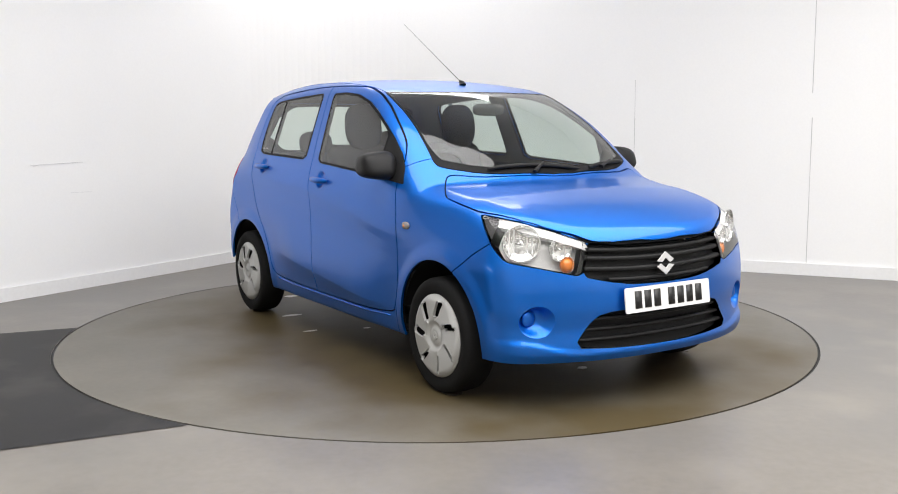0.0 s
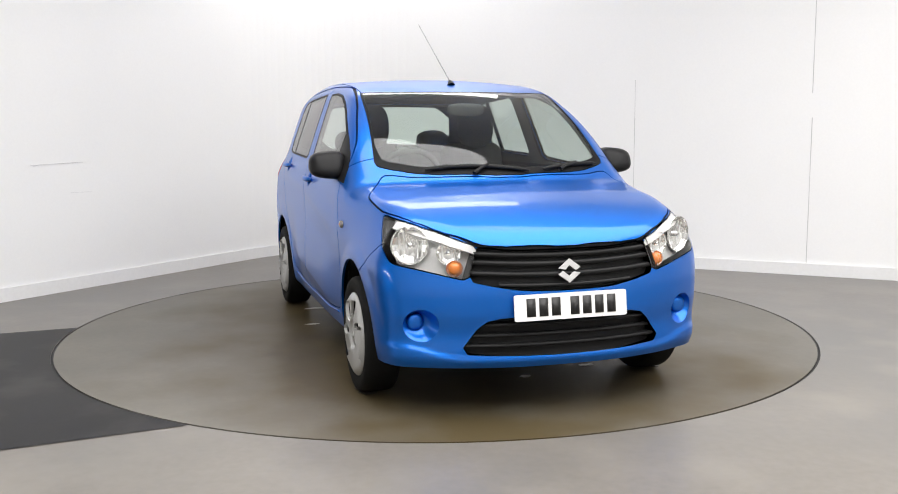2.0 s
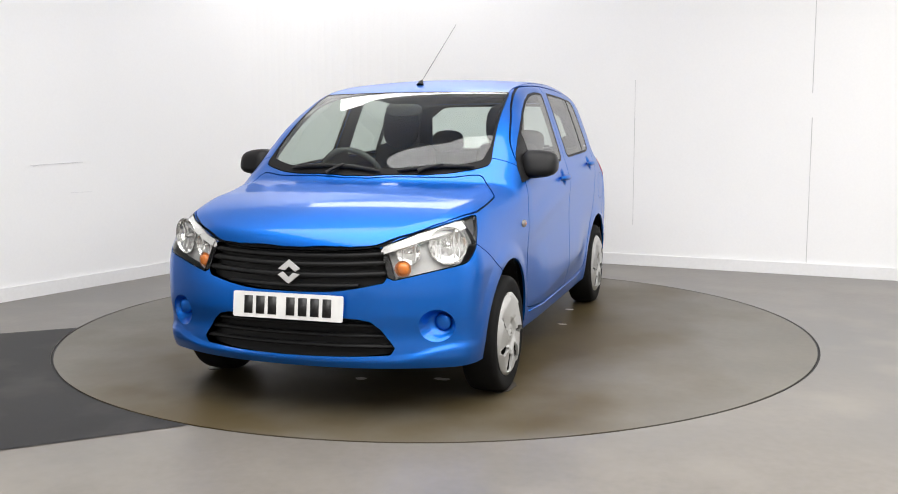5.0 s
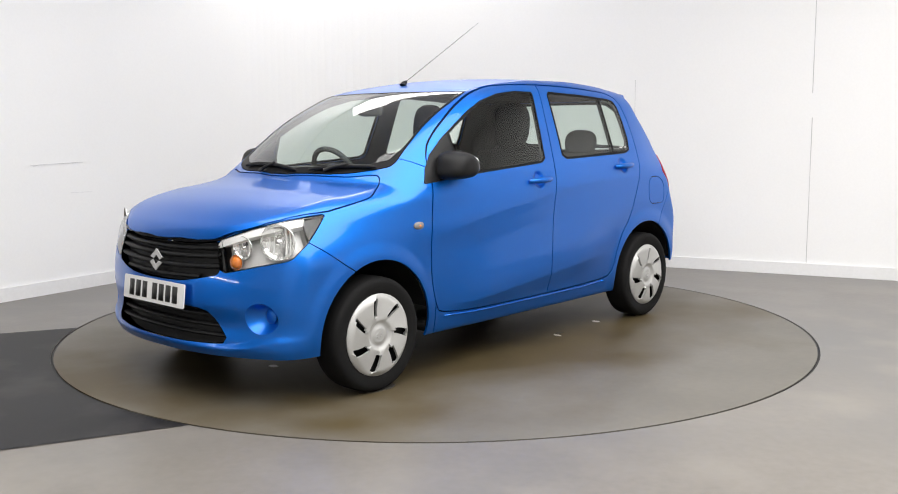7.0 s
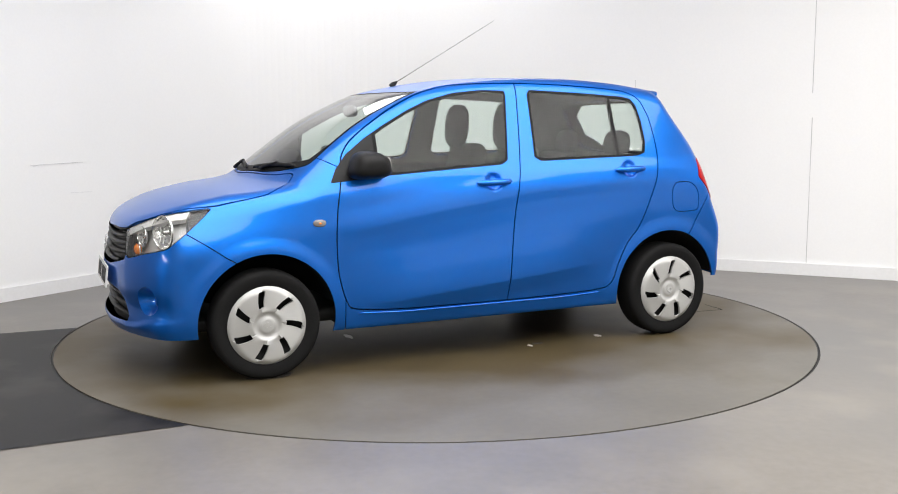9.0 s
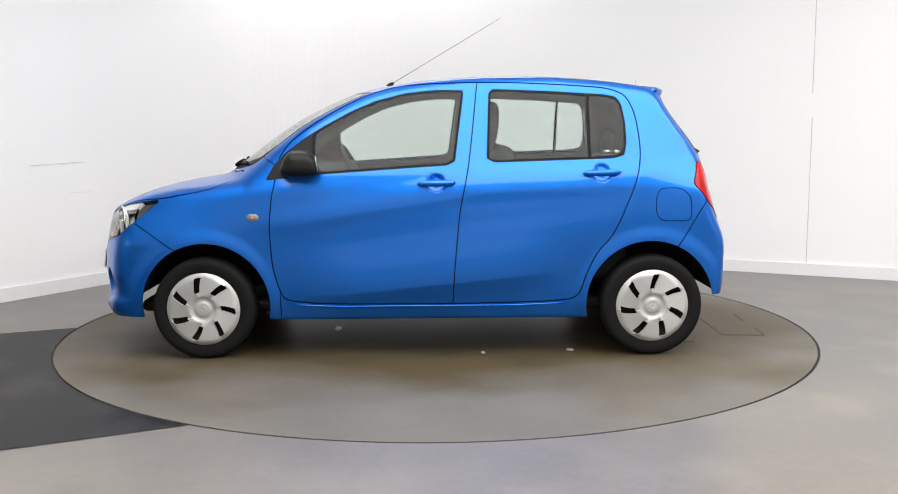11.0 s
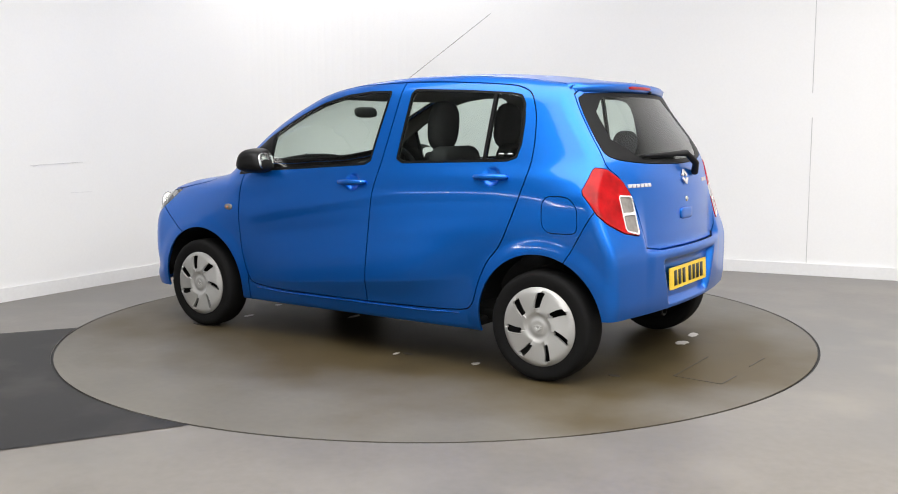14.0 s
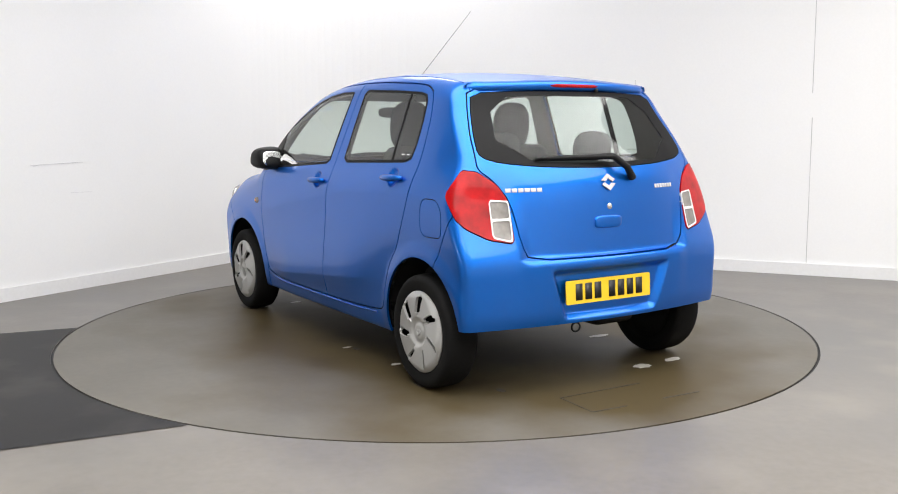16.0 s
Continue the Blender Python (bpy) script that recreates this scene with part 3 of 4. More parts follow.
panels["bonnet"], rest = skin.cut(rest, lambda x, y, z: np.maximum(inside(HOOD, x, y), 0.69 - z), GAP)
panels["front_bumper"], rest = skin.cut(rest, lambda x, y, z: inside(FRONT_BUMPER, x, z), GAP * 0.8)
panels["tailgate"], rest = skin.cut(rest, lambda x, y, z: np.maximum(inside(TAILGATE, y, z), x + 1.1), GAP)
panels["rear_bumper"], rest = skin.cut(rest, lambda x, y, z: inside(REAR_BUMPER, x, z), GAP * 0.8)
panels["roof"], rest = skin.cut(rest, lambda x, y, z: np.maximum(np.maximum(np.abs(y) - 0.548, 1.2 - z), np.maximum(x - 0.9, -1.9 - x)), GAP * 0.8)
panels["fuel_flap"], rest = skin.cut(rest, on_side(FUEL, 1), GAP * 0.7)
for s in (1, -1):
    half, rest = skin.cut(rest, lambda x, y, z: -s * y)
    panels["front_wing", s], panels["side_panel", s] = skin.cut(half, lambda x, y, z: np.maximum(0.80 - x, z - 1.03 - 0.55 * (x - 0.81)), GAP * 0.8)

for name in ("front_bumper", "rear_bumper", "bonnet", "tailgate", "roof", "fuel_flap"):
    part(name, skin_mesh(name, skin.v, panels[name], PAINT), car)
for s in (1, -1):
    for name in ("front_wing", "side_panel", "front_door", "rear_door"):
        panels[name, s] = part(name, skin_mesh(name, skin.v, panels[name, s], PAINT), car)

# glass, each pane with a black border
def framed(name, tris, fn, parent, glass, label, border="window_seal"):
    """A pane and round it the black border where fn is above zero."""
    pane, edge = skin.cut(tris, fn)
    ob = part(name, skin_mesh(name, skin.v, pane, glass, 0), parent, label)
    part(border, skin_mesh(border, skin.v, edge, SEAL, 0.01, 0.0012), ob if parent is car else parent)
    return ob


screen = framed("windscreen", panels["windscreen"], lambda x, y, z: np.maximum(inside(SCREEN, x, y) + 0.012 + 0.03 * step(x, 0.8, 0.95), -9), car, SCREEN_GLASS, "clear windscreen with a black border", "screen_border")
rear_screen = framed("rear_window", panels["rear_window"], lambda x, y, z: inside(BACK_GLASS, y, z) + 0.022 + 0.075 * step(np.abs(y), 0.36, 0.52), car, GLASS, "rear window with a black border", "screen_border")
for s in (1, -1):
    door = panels["front_door", s]
    part("mirror_sail", skin_mesh("mirror_sail", skin.v, panels["sail", s], TRIM, 0.012, 0.002), door, "black plastic triangle behind the mirror")
    framed("window", panels["front_glass", s], lambda x, y, z: np.maximum(inside(FRONT_GLASS, x, z) + 0.012, x - 0.60), door, GLASS, "clear door window")
    door = panels["rear_door", s]
    fixed, pane = skin.cut(panels["rear_glass", s], lambda x, y, z: x + 0.877)
    strip, pane = skin.cut(pane, lambda x, y, z: x + 0.859)
    part("window_divider", skin_mesh("window_divider", skin.v, strip, SEAL, 0.02, 0.001), door, "black upright between the panes")
    framed("window", pane, lambda x, y, z: inside(REAR_GLASS, x, z) + 0.012, door, GLASS, "clear door window")
    framed("quarter_window", fixed, lambda x, y, z: inside(REAR_GLASS, x, z) + 0.012, door, GLASS, "clear fixed quarter window")

# the lining behind all panels, with openings for the glass
lv, lt = shell(0.03)
lining = Skin(lv)
for fn in (lambda x, y, z: np.maximum(inside(SCREEN, x, y) + 0.004, 0.95 - z),
           lambda x, y, z: np.maximum(inside(BACK_GLASS, y, z) + 0.004, x + 1.1)):
    _, lt = lining.cut(lt, fn)
for s in (1, -1):
    for poly in (FRONT_GLASS, REAR_GLASS):
        _, lt = lining.cut(lt, on_side(poly, s))
for hub in HUBS:
    _, lt = lining.cut(lt, lambda x, y, z: np.maximum(np.hypot(x - hub + 0.012 * np.sign(hub), z - 0.273) - 0.36, 0.3 - np.abs(y)))
_, lt = lining.cut(lt, lambda x, y, z: z - sill_line(x) - 0.02)
for s in (1, -1):
    _, lt = lining.cut(lt, lambda x, y, z: np.maximum(inside(HEADLAMP, s * y - x, z) - 0.004, np.maximum(1.2 - x, 0.3 - s * y)))
    _, lt = lining.cut(lt, lambda x, y, z: np.maximum(np.hypot(s * y - 0.622, z - 0.399) - 0.079, 1.4 - x))
for poly in (GRILLE, INTAKE):
    _, lt = lining.cut(lt, lambda x, y, z: np.maximum(inside(poly, y, z) - 0.004, 1.2 - x))
part("body_frame", skin_mesh("body_frame", lining.v, lt, SEAL, 0, -0.014), car, "dark inner frame seen in the panel joints")
_, lt = lining.cut(lt, lambda x, y, z: 1.25 - x)
low_trim, high_trim = lining.cut(lt, lambda x, y, z: z - 1.0)
part("lining", skin_mesh("lining", lining.v, high_trim, LINING, 0, -0.03), car, "grey cabin lining of the roof and pillars")
part("door_trim", skin_mesh("door_trim", lining.v, low_trim, DARK_LINING, 0, -0.03), car, "dark grey door trim")


# ---- small forms ----
def finish(name, bm, mat, smooth=True):
    me = bpy.data.meshes.new(name)
    bmesh.ops.recalc_face_normals(bm, faces=bm.faces)
    bm.to_mesh(me)
    bm.free()
    me.materials.append(mat)
    if smooth:
        me.shade_smooth()
    return me


def block(name, size, mat, bevel=0.01, segments=3, taper=None):
    """A box with rounded edges; taper(x, y, z) may bend its points."""
    bm = bmesh.new()
    bmesh.ops.create_cube(bm, size=1)
    for v in bm.verts:
        v.co = Vector((v.co.x * size[0], v.co.y * size[1], v.co.z * size[2]))
    if bevel:
        bmesh.ops.bevel(bm, geom=bm.edges[:], offset=min(bevel, min(size) * 0.49), segments=segments, affect="EDGES", profile=0.5)
    if taper:
        for v in bm.verts:
            v.co = Vector(taper(*v.co))
    return finish(name, bm, mat)


def pebble(name, half, mat, power=3.0, n=28, taper=None):
    """A rounded block between a ball and a box."""
    bm = bmesh.new()
    bmesh.ops.create_uvsphere(bm, u_segments=n, v_segments=n // 2, radius=1)
    for v in bm.verts:
        k = (abs(v.co.x) ** power + abs(v.co.y) ** power + abs(v.co.z) ** power) ** (-1 / power)
        v.co = Vector((v.co.x * k * half[0], v.co.y * k * half[1], v.co.z * k * half[2]))
        if taper:
            v.co = Vector(taper(*v.co))
    return finish(name, bm, mat)


def turned(name, profile, mat, n=64, smooth=True, arc=(0, 360)):
    """A form turned about the y axis; the profile is (radius, y)."""
    whole = arc[1] - arc[0] >= 360
    m = n if whole else n + 1
    v, f = [], []
    for i in range(m):
        a = radians(arc[0] + (arc[1] - arc[0]) * i / n)
        v += [(r * math.cos(a), y, r * math.sin(a)) for r, y in profile]
    k = len(profile)
    for i in range(n):
        for j in range(k - 1):
            a, b = i * k + j, ((i + 1) % m) * k + j
            f.append((a, b, b + 1, a + 1))
    return mesh_of(name, v, f, mat, smooth)


def swept(name, path, radii, mat, n=10, flat=1.0):
    """A tube along points; flat squeezes it upright."""
    path = [Vector(p) for p in path]
    if not isinstance(radii, (list, tuple)):
        radii = [radii] * len(path)
    v, f = [], []
    for i, (p, r) in enumerate(zip(path, radii)):
        d = (path[min(i + 1, len(path) - 1)] - path[max(i - 1, 0)]).normalized()
        up = Vector((0, 0, 1)) if abs(d.z) < 0.95 else Vector((1, 0, 0))
        side = d.cross(up).normalized()
        up = side.cross(d)
        for j in range(n):
            a = 2 * math.pi * j / n
            v.append(p + side * (r * math.cos(a)) + up * (r * flat * math.sin(a)))
    for i in range(len(path) - 1):
        for j in range(n):
            f.append((i * n + j, i * n + (j + 1) % n, (i + 1) * n + (j + 1) % n, (i + 1) * n + j))
    f += [tuple(range(n)), tuple(range((len(path) - 1) * n, len(path) * n))]
    return mesh_of(name, v, f, mat, True)


def plate(name, shape, depth, mat, bevel=0.0):
    """A flat piece: an outline in (y, z) given thickness along x."""
    bm = bmesh.new()
    a = [bm.verts.new((0, y, z)) for y, z in shape]
    face = bm.faces.new(a)
    up = bmesh.ops.extrude_face_region(bm, geom=[face])
    for v in up["geom"]:
        if isinstance(v, bmesh.types.BMVert):
            v.co.x += depth
    if bevel:
        bmesh.ops.bevel(bm, geom=bm.edges[:], offset=bevel, segments=2, affect="EDGES")
    return finish(name, bm, mat, False)


def reach(start, way):
    """Where the body's skin is met, going out from a point inside it."""
    start, way = np.array(start, float), np.array(way, float)
    a, b = 0.0, 2.0
    for _ in range(20):
        m = (a + b) / 2
        a, b = (m, b) if field(*(start + way * m)) < 0 else (a, m)
    return Vector(start + way * a)


def nose_at(y, z):
    return reach((1.0, y, z), (1, 0, 0)).x


def tail_at(y, z):
    return reach((-0.8, y, z), (-1, 0, 0)).x


def flank_at(x, z):
    return reach((x, 0.2, z), (0, 1, 0)).y


def sheet(pts, mat, name):
    """Rows of points as one surface."""
    n, v, f = len(pts[0]), [p for row in pts for p in row], []
    for i in range(len(pts) - 1):
        for j in range(n - 1):
            f.append((i * n + j, i * n + j + 1, (i + 1) * n + j + 1, (i + 1) * n + j))
    return mesh_of(name, v, f, mat, True)


# ---- wheels ----
def cover_mesh(sign):
    """A plastic wheel cover: seven fan blades with slots between them, round a dished hub."""
    rings, n = 30, 196
    r = np.linspace(0.0, 1.0, rings)[1:] * 0.196
    a = np.arange(n) * 2 * math.pi / n
    rr, aa = np.meshgrid(r, a, indexing="ij")
    v = np.stack([rr * np.cos(aa), np.zeros_like(rr), rr * np.sin(aa)], -1).reshape(-1, 3)
    v = np.concatenate([v, [[0, 0, 0]]])
    q = []
    for i in range(rings - 2):
        j = np.arange(n)
        k = (j + 1) % n
        q += [np.stack([i * n + j, i * n + k, (i + 1) * n + k], 1), np.stack([i * n + j, (i + 1) * n + k, (i + 1) * n + j], 1)]
    j = np.arange(n)
    q.append(np.stack([np.full(n, len(v) - 1), (j + 1) % n, j], 1))
    sk = Skin(v)

    def phase(x, z):
        rad = np.hypot(x, z)
        return (np.arctan2(z, x) * sign - (rad - 0.12) * 2.2) * 7 / (2 * math.pi) % 1

    def slot(x, y, z):
        rad = np.hypot(x, z)
        across = np.abs(phase(x, z) - 0.5) * 2 * math.pi / 7 * rad
        return np.maximum(across - (0.0135 + 0.06 * (rad - 0.085)), np.abs(rad - 0.134) - 0.040)
    _, tris = sk.cut(np.concatenate(q), slot)
    x, _, z = sk.v.T
    rad = np.hypot(x, z)
    p = phase(x, z)
    dome = 0.020 - 0.016 * np.clip((rad - 0.165) / 0.031, 0, 1) ** 2 - 0.012 * step(-rad, -0.075, -0.055) + 0.007 * step(-rad, -0.045, -0.035)
    blade = 0.016 * (np.where(p < 0.5, p, p - 1) + 0.5 - 0.5) * step(rad, 0.065, 0.10) * step(-rad, -0.19, -0.165)
    sk.v = np.stack([x, (dome + blade) * sign, z], 1)
    if sign > 0:
        tris = tris[:, ::-1]
    used, back = np.unique(tris, return_inverse=True)
    v, t = sk.v[used], back.reshape(-1, 3)
    # the slots' edges turn inwards
    e = np.concatenate([t[:, [0, 1]], t[:, [1, 2]], t[:, [2, 0]]])
    _, first, count = np.unique(np.sort(e, 1), axis=0, return_index=True, return_counts=True)
    rim = e[first[count == 1]]
    ends, ids = np.unique(rim, return_inverse=True)
    ids, m = ids.reshape(-1, 2), len(v)
    v = np.concatenate([v, v[ends] - np.array((0, 0.014 * sign, 0))])
    a, b = rim.T
    c, d = (ids + m).T
    t = np.concatenate([t, np.stack([b, a, c], 1), np.stack([b, c, d], 1)])
    me = mesh_of("wheel_cover", v.tolist(), t.tolist(), WHEEL_SILVER, True)
    me.set_sharp_from_angle(angle=radians(40))
    return me


TYRE = [(0.19, -0.068), (0.205, -0.077), (0.235, -0.083), (0.258, -0.080), (0.268, -0.070), (0.272, -0.060), (0.2745, -0.03), (0.275, 0.0),
        (0.2745, 0.03), (0.272, 0.060), (0.268, 0.070), (0.258, 0.080), (0.248, 0.0822), (0.235, 0.083), (0.205, 0.077), (0.19, 0.068)]
tyre_mesh = turned("tyre", TYRE, RUBBER, 96)
rim_mesh = turned("wheel", [(0.0, -0.02), (0.12, -0.02), (0.185, -0.06), (0.193, -0.07), (0.193, 0.066), (0.18, 0.05), (0.12, 0.03), (0.0, 0.03)], STEEL, 64)
COVER_TURN = {(True, 1): 2.0, (False, 1): -12.9, (True, -1): -3.0, (False, -1): 9.0}
emblem_bars = [(-0.5, 0.10), (0.0, 0.5), (0.5, 0.14), (0.28, 0.0), (0.0, 0.22), (-0.18, 0.04)]
for hub in HUBS:
    for s in (1, -1):
        wheel = part("wheel", rim_mesh, car, "black tyre with a silver seven-slot wheel cover", pose(hub, s * 0.715, HUB_Z))
        part("tyre", tyre_mesh, wheel, "black rubber tyre")
        turn = COVER_TURN[hub > 0, s]
        part("wheel_cover", cover_mesh(s), wheel, "silver plastic wheel cover with seven slots", pose(0, s * 0.072, 0, 0, turn, 0))
        for way in (1, -1):
            bar = plate("hub_badge", [(way * y * 0.042, way * z * 0.042) for y, z in emblem_bars], 0.004, WHEEL_SILVER)
            part("hub_badge", bar, wheel, "", pose(0, s * 0.086, 0, 0, turn, s * 90))
        liner = turned("arch_liner", [(0.0, 0), (0.352, 0), (0.352, 0.40)] if s > 0 else [(0.0, 0), (0.352, 0), (0.352, -0.40)], BLACK, 40, True, (12, 168))
        part("arch_liner", liner, car, "", pose(hub - 0.012 * (1 if hub > 0 else -1), s * 0.36, 0.273))
part("underbody", block("underbody", (2.8, 1.22, 0.07), STEEL, 0.03), car, "dark underbody", pose(0.2, 0, 0.250))
part("floor_pan", block("floor_pan", (1.62, 1.46, 0.05), STEEL, 0.02), car, "dark floor pan between the wheels", pose(0.0, 0, 0.222))
part("silencer", block("silencer", (0.5, 0.28, 0.12), STEEL, 0.05), car, "dark exhaust silencer", pose(-1.18, -0.25, 0.275))
part("towing_eye", turned("towing_eye", [(0.022 + 0.005 * math.cos(k), 0.005 * math.sin(k)) for k in np.linspace(0, 2 * math.pi, 9)], BLACK, 24), car, "", pose(-1.60, 0.16, 0.282, 0, 0, 80))

# ---- front: grille, intake, lamps, plate, emblem ----
def half_width(poly, z):
    ys = np.linspace(0, 0.7, 400)
    return float(ys[inside(poly, ys, np.full(400, z)) < 0].max())


grille = part("grille", skin_mesh("grille", skin.v, panels["grille"], BLACK, -0.034, -0.034), car, "matt black grille with curved bars")
intake = part("air_intake", skin_mesh("air_intake", skin.v, panels["intake"], BLACK, -0.045, -0.045), car, "black lower air intake with bars")


def bars(parent, poly, rows, back, high, name):
    for z, thick in rows:
        w = half_width(poly, z) - 0.004
        ys = np.linspace(-w, w, 25)
        rowset = []
        for dx, dz in ((-0.02, high), (0.0, high * 0.8), (0.007, 0.0), (0.0, -high * 0.8), (-0.02, -high)):
            rowset.append([(nose_at(y, z) - back + dx * thick, y, z + dz * thick + 0.012 * (abs(y) / 0.4) ** 2 * (1 if poly is GRILLE else 0)) for y in ys])
        part(name, sheet(rowset, TRIM, name), parent)


bars(grille, GRILLE, ((0.688, 1.0), (0.652, 1.0), (0.607, 1.0), (0.562, 0.8)), 0.012, 0.013, "grille_bar")
bars(intake, INTAKE, ((0.398, 0.9), (0.352, 0.9), (0.308, 0.9)), 0.02, 0.011, "intake_bar")


def emblem(parent, place, size, mat=BADGE_SILVER):
    """A plain slanted badge of two bent bars."""
    ob = part("badge", plate("badge", [(y * size, z * size) for y, z in emblem_bars], 0.006, mat, 0.0015), parent, "plain silver badge", place)
    part("badge_bar", plate("badge_bar", [(-y * size, -z * size) for y, z in emblem_bars], 0.006, mat, 0.0015), ob)


emblem(grille, pose(nose_at(0, 0.622) + 0.004, 0, 0.622, 0, -6, 0), 0.105)


def number_plate(place, mat, label):
    """A number plate whose characters are plain bars."""
    w, h, r = 0.26, 0.0555, 0.008
    corner = [(sy * (w - r) + r * math.cos(a), sz * (h - r) + r * math.sin(a)) for sy, sz, a0 in ((1, 1, 0), (-1, 1, 90), (-1, -1, 180), (1, -1, 270)) for a in [radians(a0 + k * 30) for k in range(4)]]
    ob = part("number_plate", plate("number_plate", corner, 0.006, mat), car, label, place)
    y = 0.187
    for i in range(7):
        if i == 4:
            y -= 0.03
        c = block("plate_bar", (0.002, 0.040, 0.077), PRINT, 0)
        part("plate_bar", c, ob, "", pose(0.0068, y, 0))
        y -= 0.057
    return ob


number_plate(pose(1.904, 0, 0.476, 0, -7, 0), PLATE_WHITE, "white number plate with black bars")
number_plate(pose(-1.670, 0.020, 0.466, 0, -3, 180), PLATE_YELLOW, "yellow number plate with black bars")


def bowl(name, radius, depth, mat, facets=18):
    return turned(name, [(radius * math.sin(k), -depth * math.cos(k)) for k in np.linspace(0.06, math.pi / 2, 6)], mat, facets, False)


for s in (1, -1):
    lens = part("headlamp", skin_mesh("headlamp", skin.v, panels["headlamp", s], LENS, 0), car, "clear headlamp with bright reflectors")
    inner_edge, pale = skin.cut(panels["headlamp", s], lambda x, y, z: s * y - x + 1.372 + 0.25 * (z - 0.66))
    tip, pale = skin.cut(pale, lambda x, y, z: -0.835 - 0.55 * (z - 0.74) - (s * y - x))
    part("lamp_housing", skin_mesh("lamp_housing", skin.v, pale, BEZEL, -0.06, -0.062), lens, "pale grey lamp housing")
    part("lamp_surround", skin_mesh("lamp_surround", skin.v, tip, DASH, -0.02, -0.022), lens, "dark lamp surround")
    part("lamp_surround", skin_mesh("lamp_surround", skin.v, inner_edge, DASH, -0.02, -0.022), lens, "dark lamp surround")
    brow, _ = skin.cut(panels["headlamp", s], lambda x, y, z: np.interp(s * y - x, [-1.425, -1.19, -0.98, -0.74], [0.732, 0.789, 0.826, 0.847]) - 0.034 - z)
    _, brow = skin.cut(brow, lambda x, y, z: -0.87 - (s * y - x))
    part("lamp_brow", skin_mesh("lamp_brow", skin.v, brow, BEZEL, 0.03, -0.006), lens, "pale upper strip of the lamp")
    for y, z, r, mat, name in ((0.648, 0.732, 0.082, REFLECTOR, "reflector"), (0.498, 0.703, 0.052, REFLECTOR, "reflector"), (0.480, 0.638, 0.036, REFLECTOR, "indicator_bowl")):
        x = nose_at(s * y, z)
        turn = s * (26 if y > 0.6 else 14)
        m = pose(x - 0.026, s * y, z, 0, 0, turn) @ pose(0, 0, 0, 0, 0, -90)
        part(name, bowl(name, r, r * 0.42, mat, 14 if r > 0.05 else 20), lens, "", m)
        if name == "indicator_bowl":
            part("indicator", pebble("indicator", (0.027, 0.02, 0.027), AMBER, 2.2, 20), lens, "amber indicator bulb", m @ pose(0, -0.004, 0))
        else:
            part("bulb", swept("bulb", [(0, -r * 0.38, 0), (0, -0.004, 0)], r * 0.15, CHROME, 12), lens, "", m)
            part("lamp_ring", turned("lamp_ring", [(r * 0.99, -0.003), (r * 1.01, 0.001), (r * 1.025, -0.006)], CHROME, 36), lens, "", m)
            for k in (-0.62, -0.36, 0.36, 0.62) if r > 0.06 else (-0.5, 0.5):
                deep = -r * 0.42 * math.sqrt(1 - k * k)
                part("lamp_flute", swept("lamp_flute", [(k * r, deep * 0.55 - 0.002, -r * 0.70), (k * r, deep, -r * 0.25), (k * r, deep, r * 0.25), (k * r, deep * 0.55 - 0.002, r * 0.70)], 0.004, BEZEL, 6), lens, "", m)
    # blanked fog lamp: a round hollow with a plain cap in it
    cx, cy, cz = nose_at(s * 0.622, 0.399), s * 0.622, 0.399
    n = gradient(np.array([[cx, cy, cz]]))[0]
    face = Vector(n).to_track_quat("Y", "Z").to_matrix().to_4x4()
    hollow = []
    for i in range(48):
        a = 2 * math.pi * i / 48
        rim = Vector((nose_at(s * (0.622 + 0.071 * math.cos(a)), cz + 0.071 * math.sin(a)) - 0.001, s * (0.622 + 0.071 * math.cos(a)), cz + 0.071 * math.sin(a)))
        foot = Vector((cx - 0.055, s * (0.634 + 0.040 * math.cos(a)), cz + 0.008 + 0.040 * math.sin(a)))
        hollow.append([rim, rim.lerp(foot, 0.5) + Vector((0.004, 0, 0)), foot, Vector((cx - 0.055, s * 0.634, cz + 0.008))])
    hollow.append(hollow[0])
    part("fog_lamp_recess", sheet(hollow, PAINT, "fog_lamp_recess"), car, "round blue blanked fog lamp recess")
    part("fog_lamp_cap", pebble("fog_lamp_cap", (0.012, 0.034, 0.034), PAINT, 2.4, 24), car, "", pose(cx - 0.048, s * 0.634, cz + 0.008))
    # side repeater
    y = flank_at(0.934, 0.757)
    rep = part("side_repeater", pebble("side_repeater", (0.034, 0.012, 0.019), CLEAR_LENS, 2.3, 24), car, "oval clear side repeater", pose(0.934, s * y, 0.757))
    part("repeater_bulb", pebble("repeater_bulb", (0.010, 0.006, 0.007), AMBER, 2, 12), rep, "", pose(0, s * 0.008, 0))

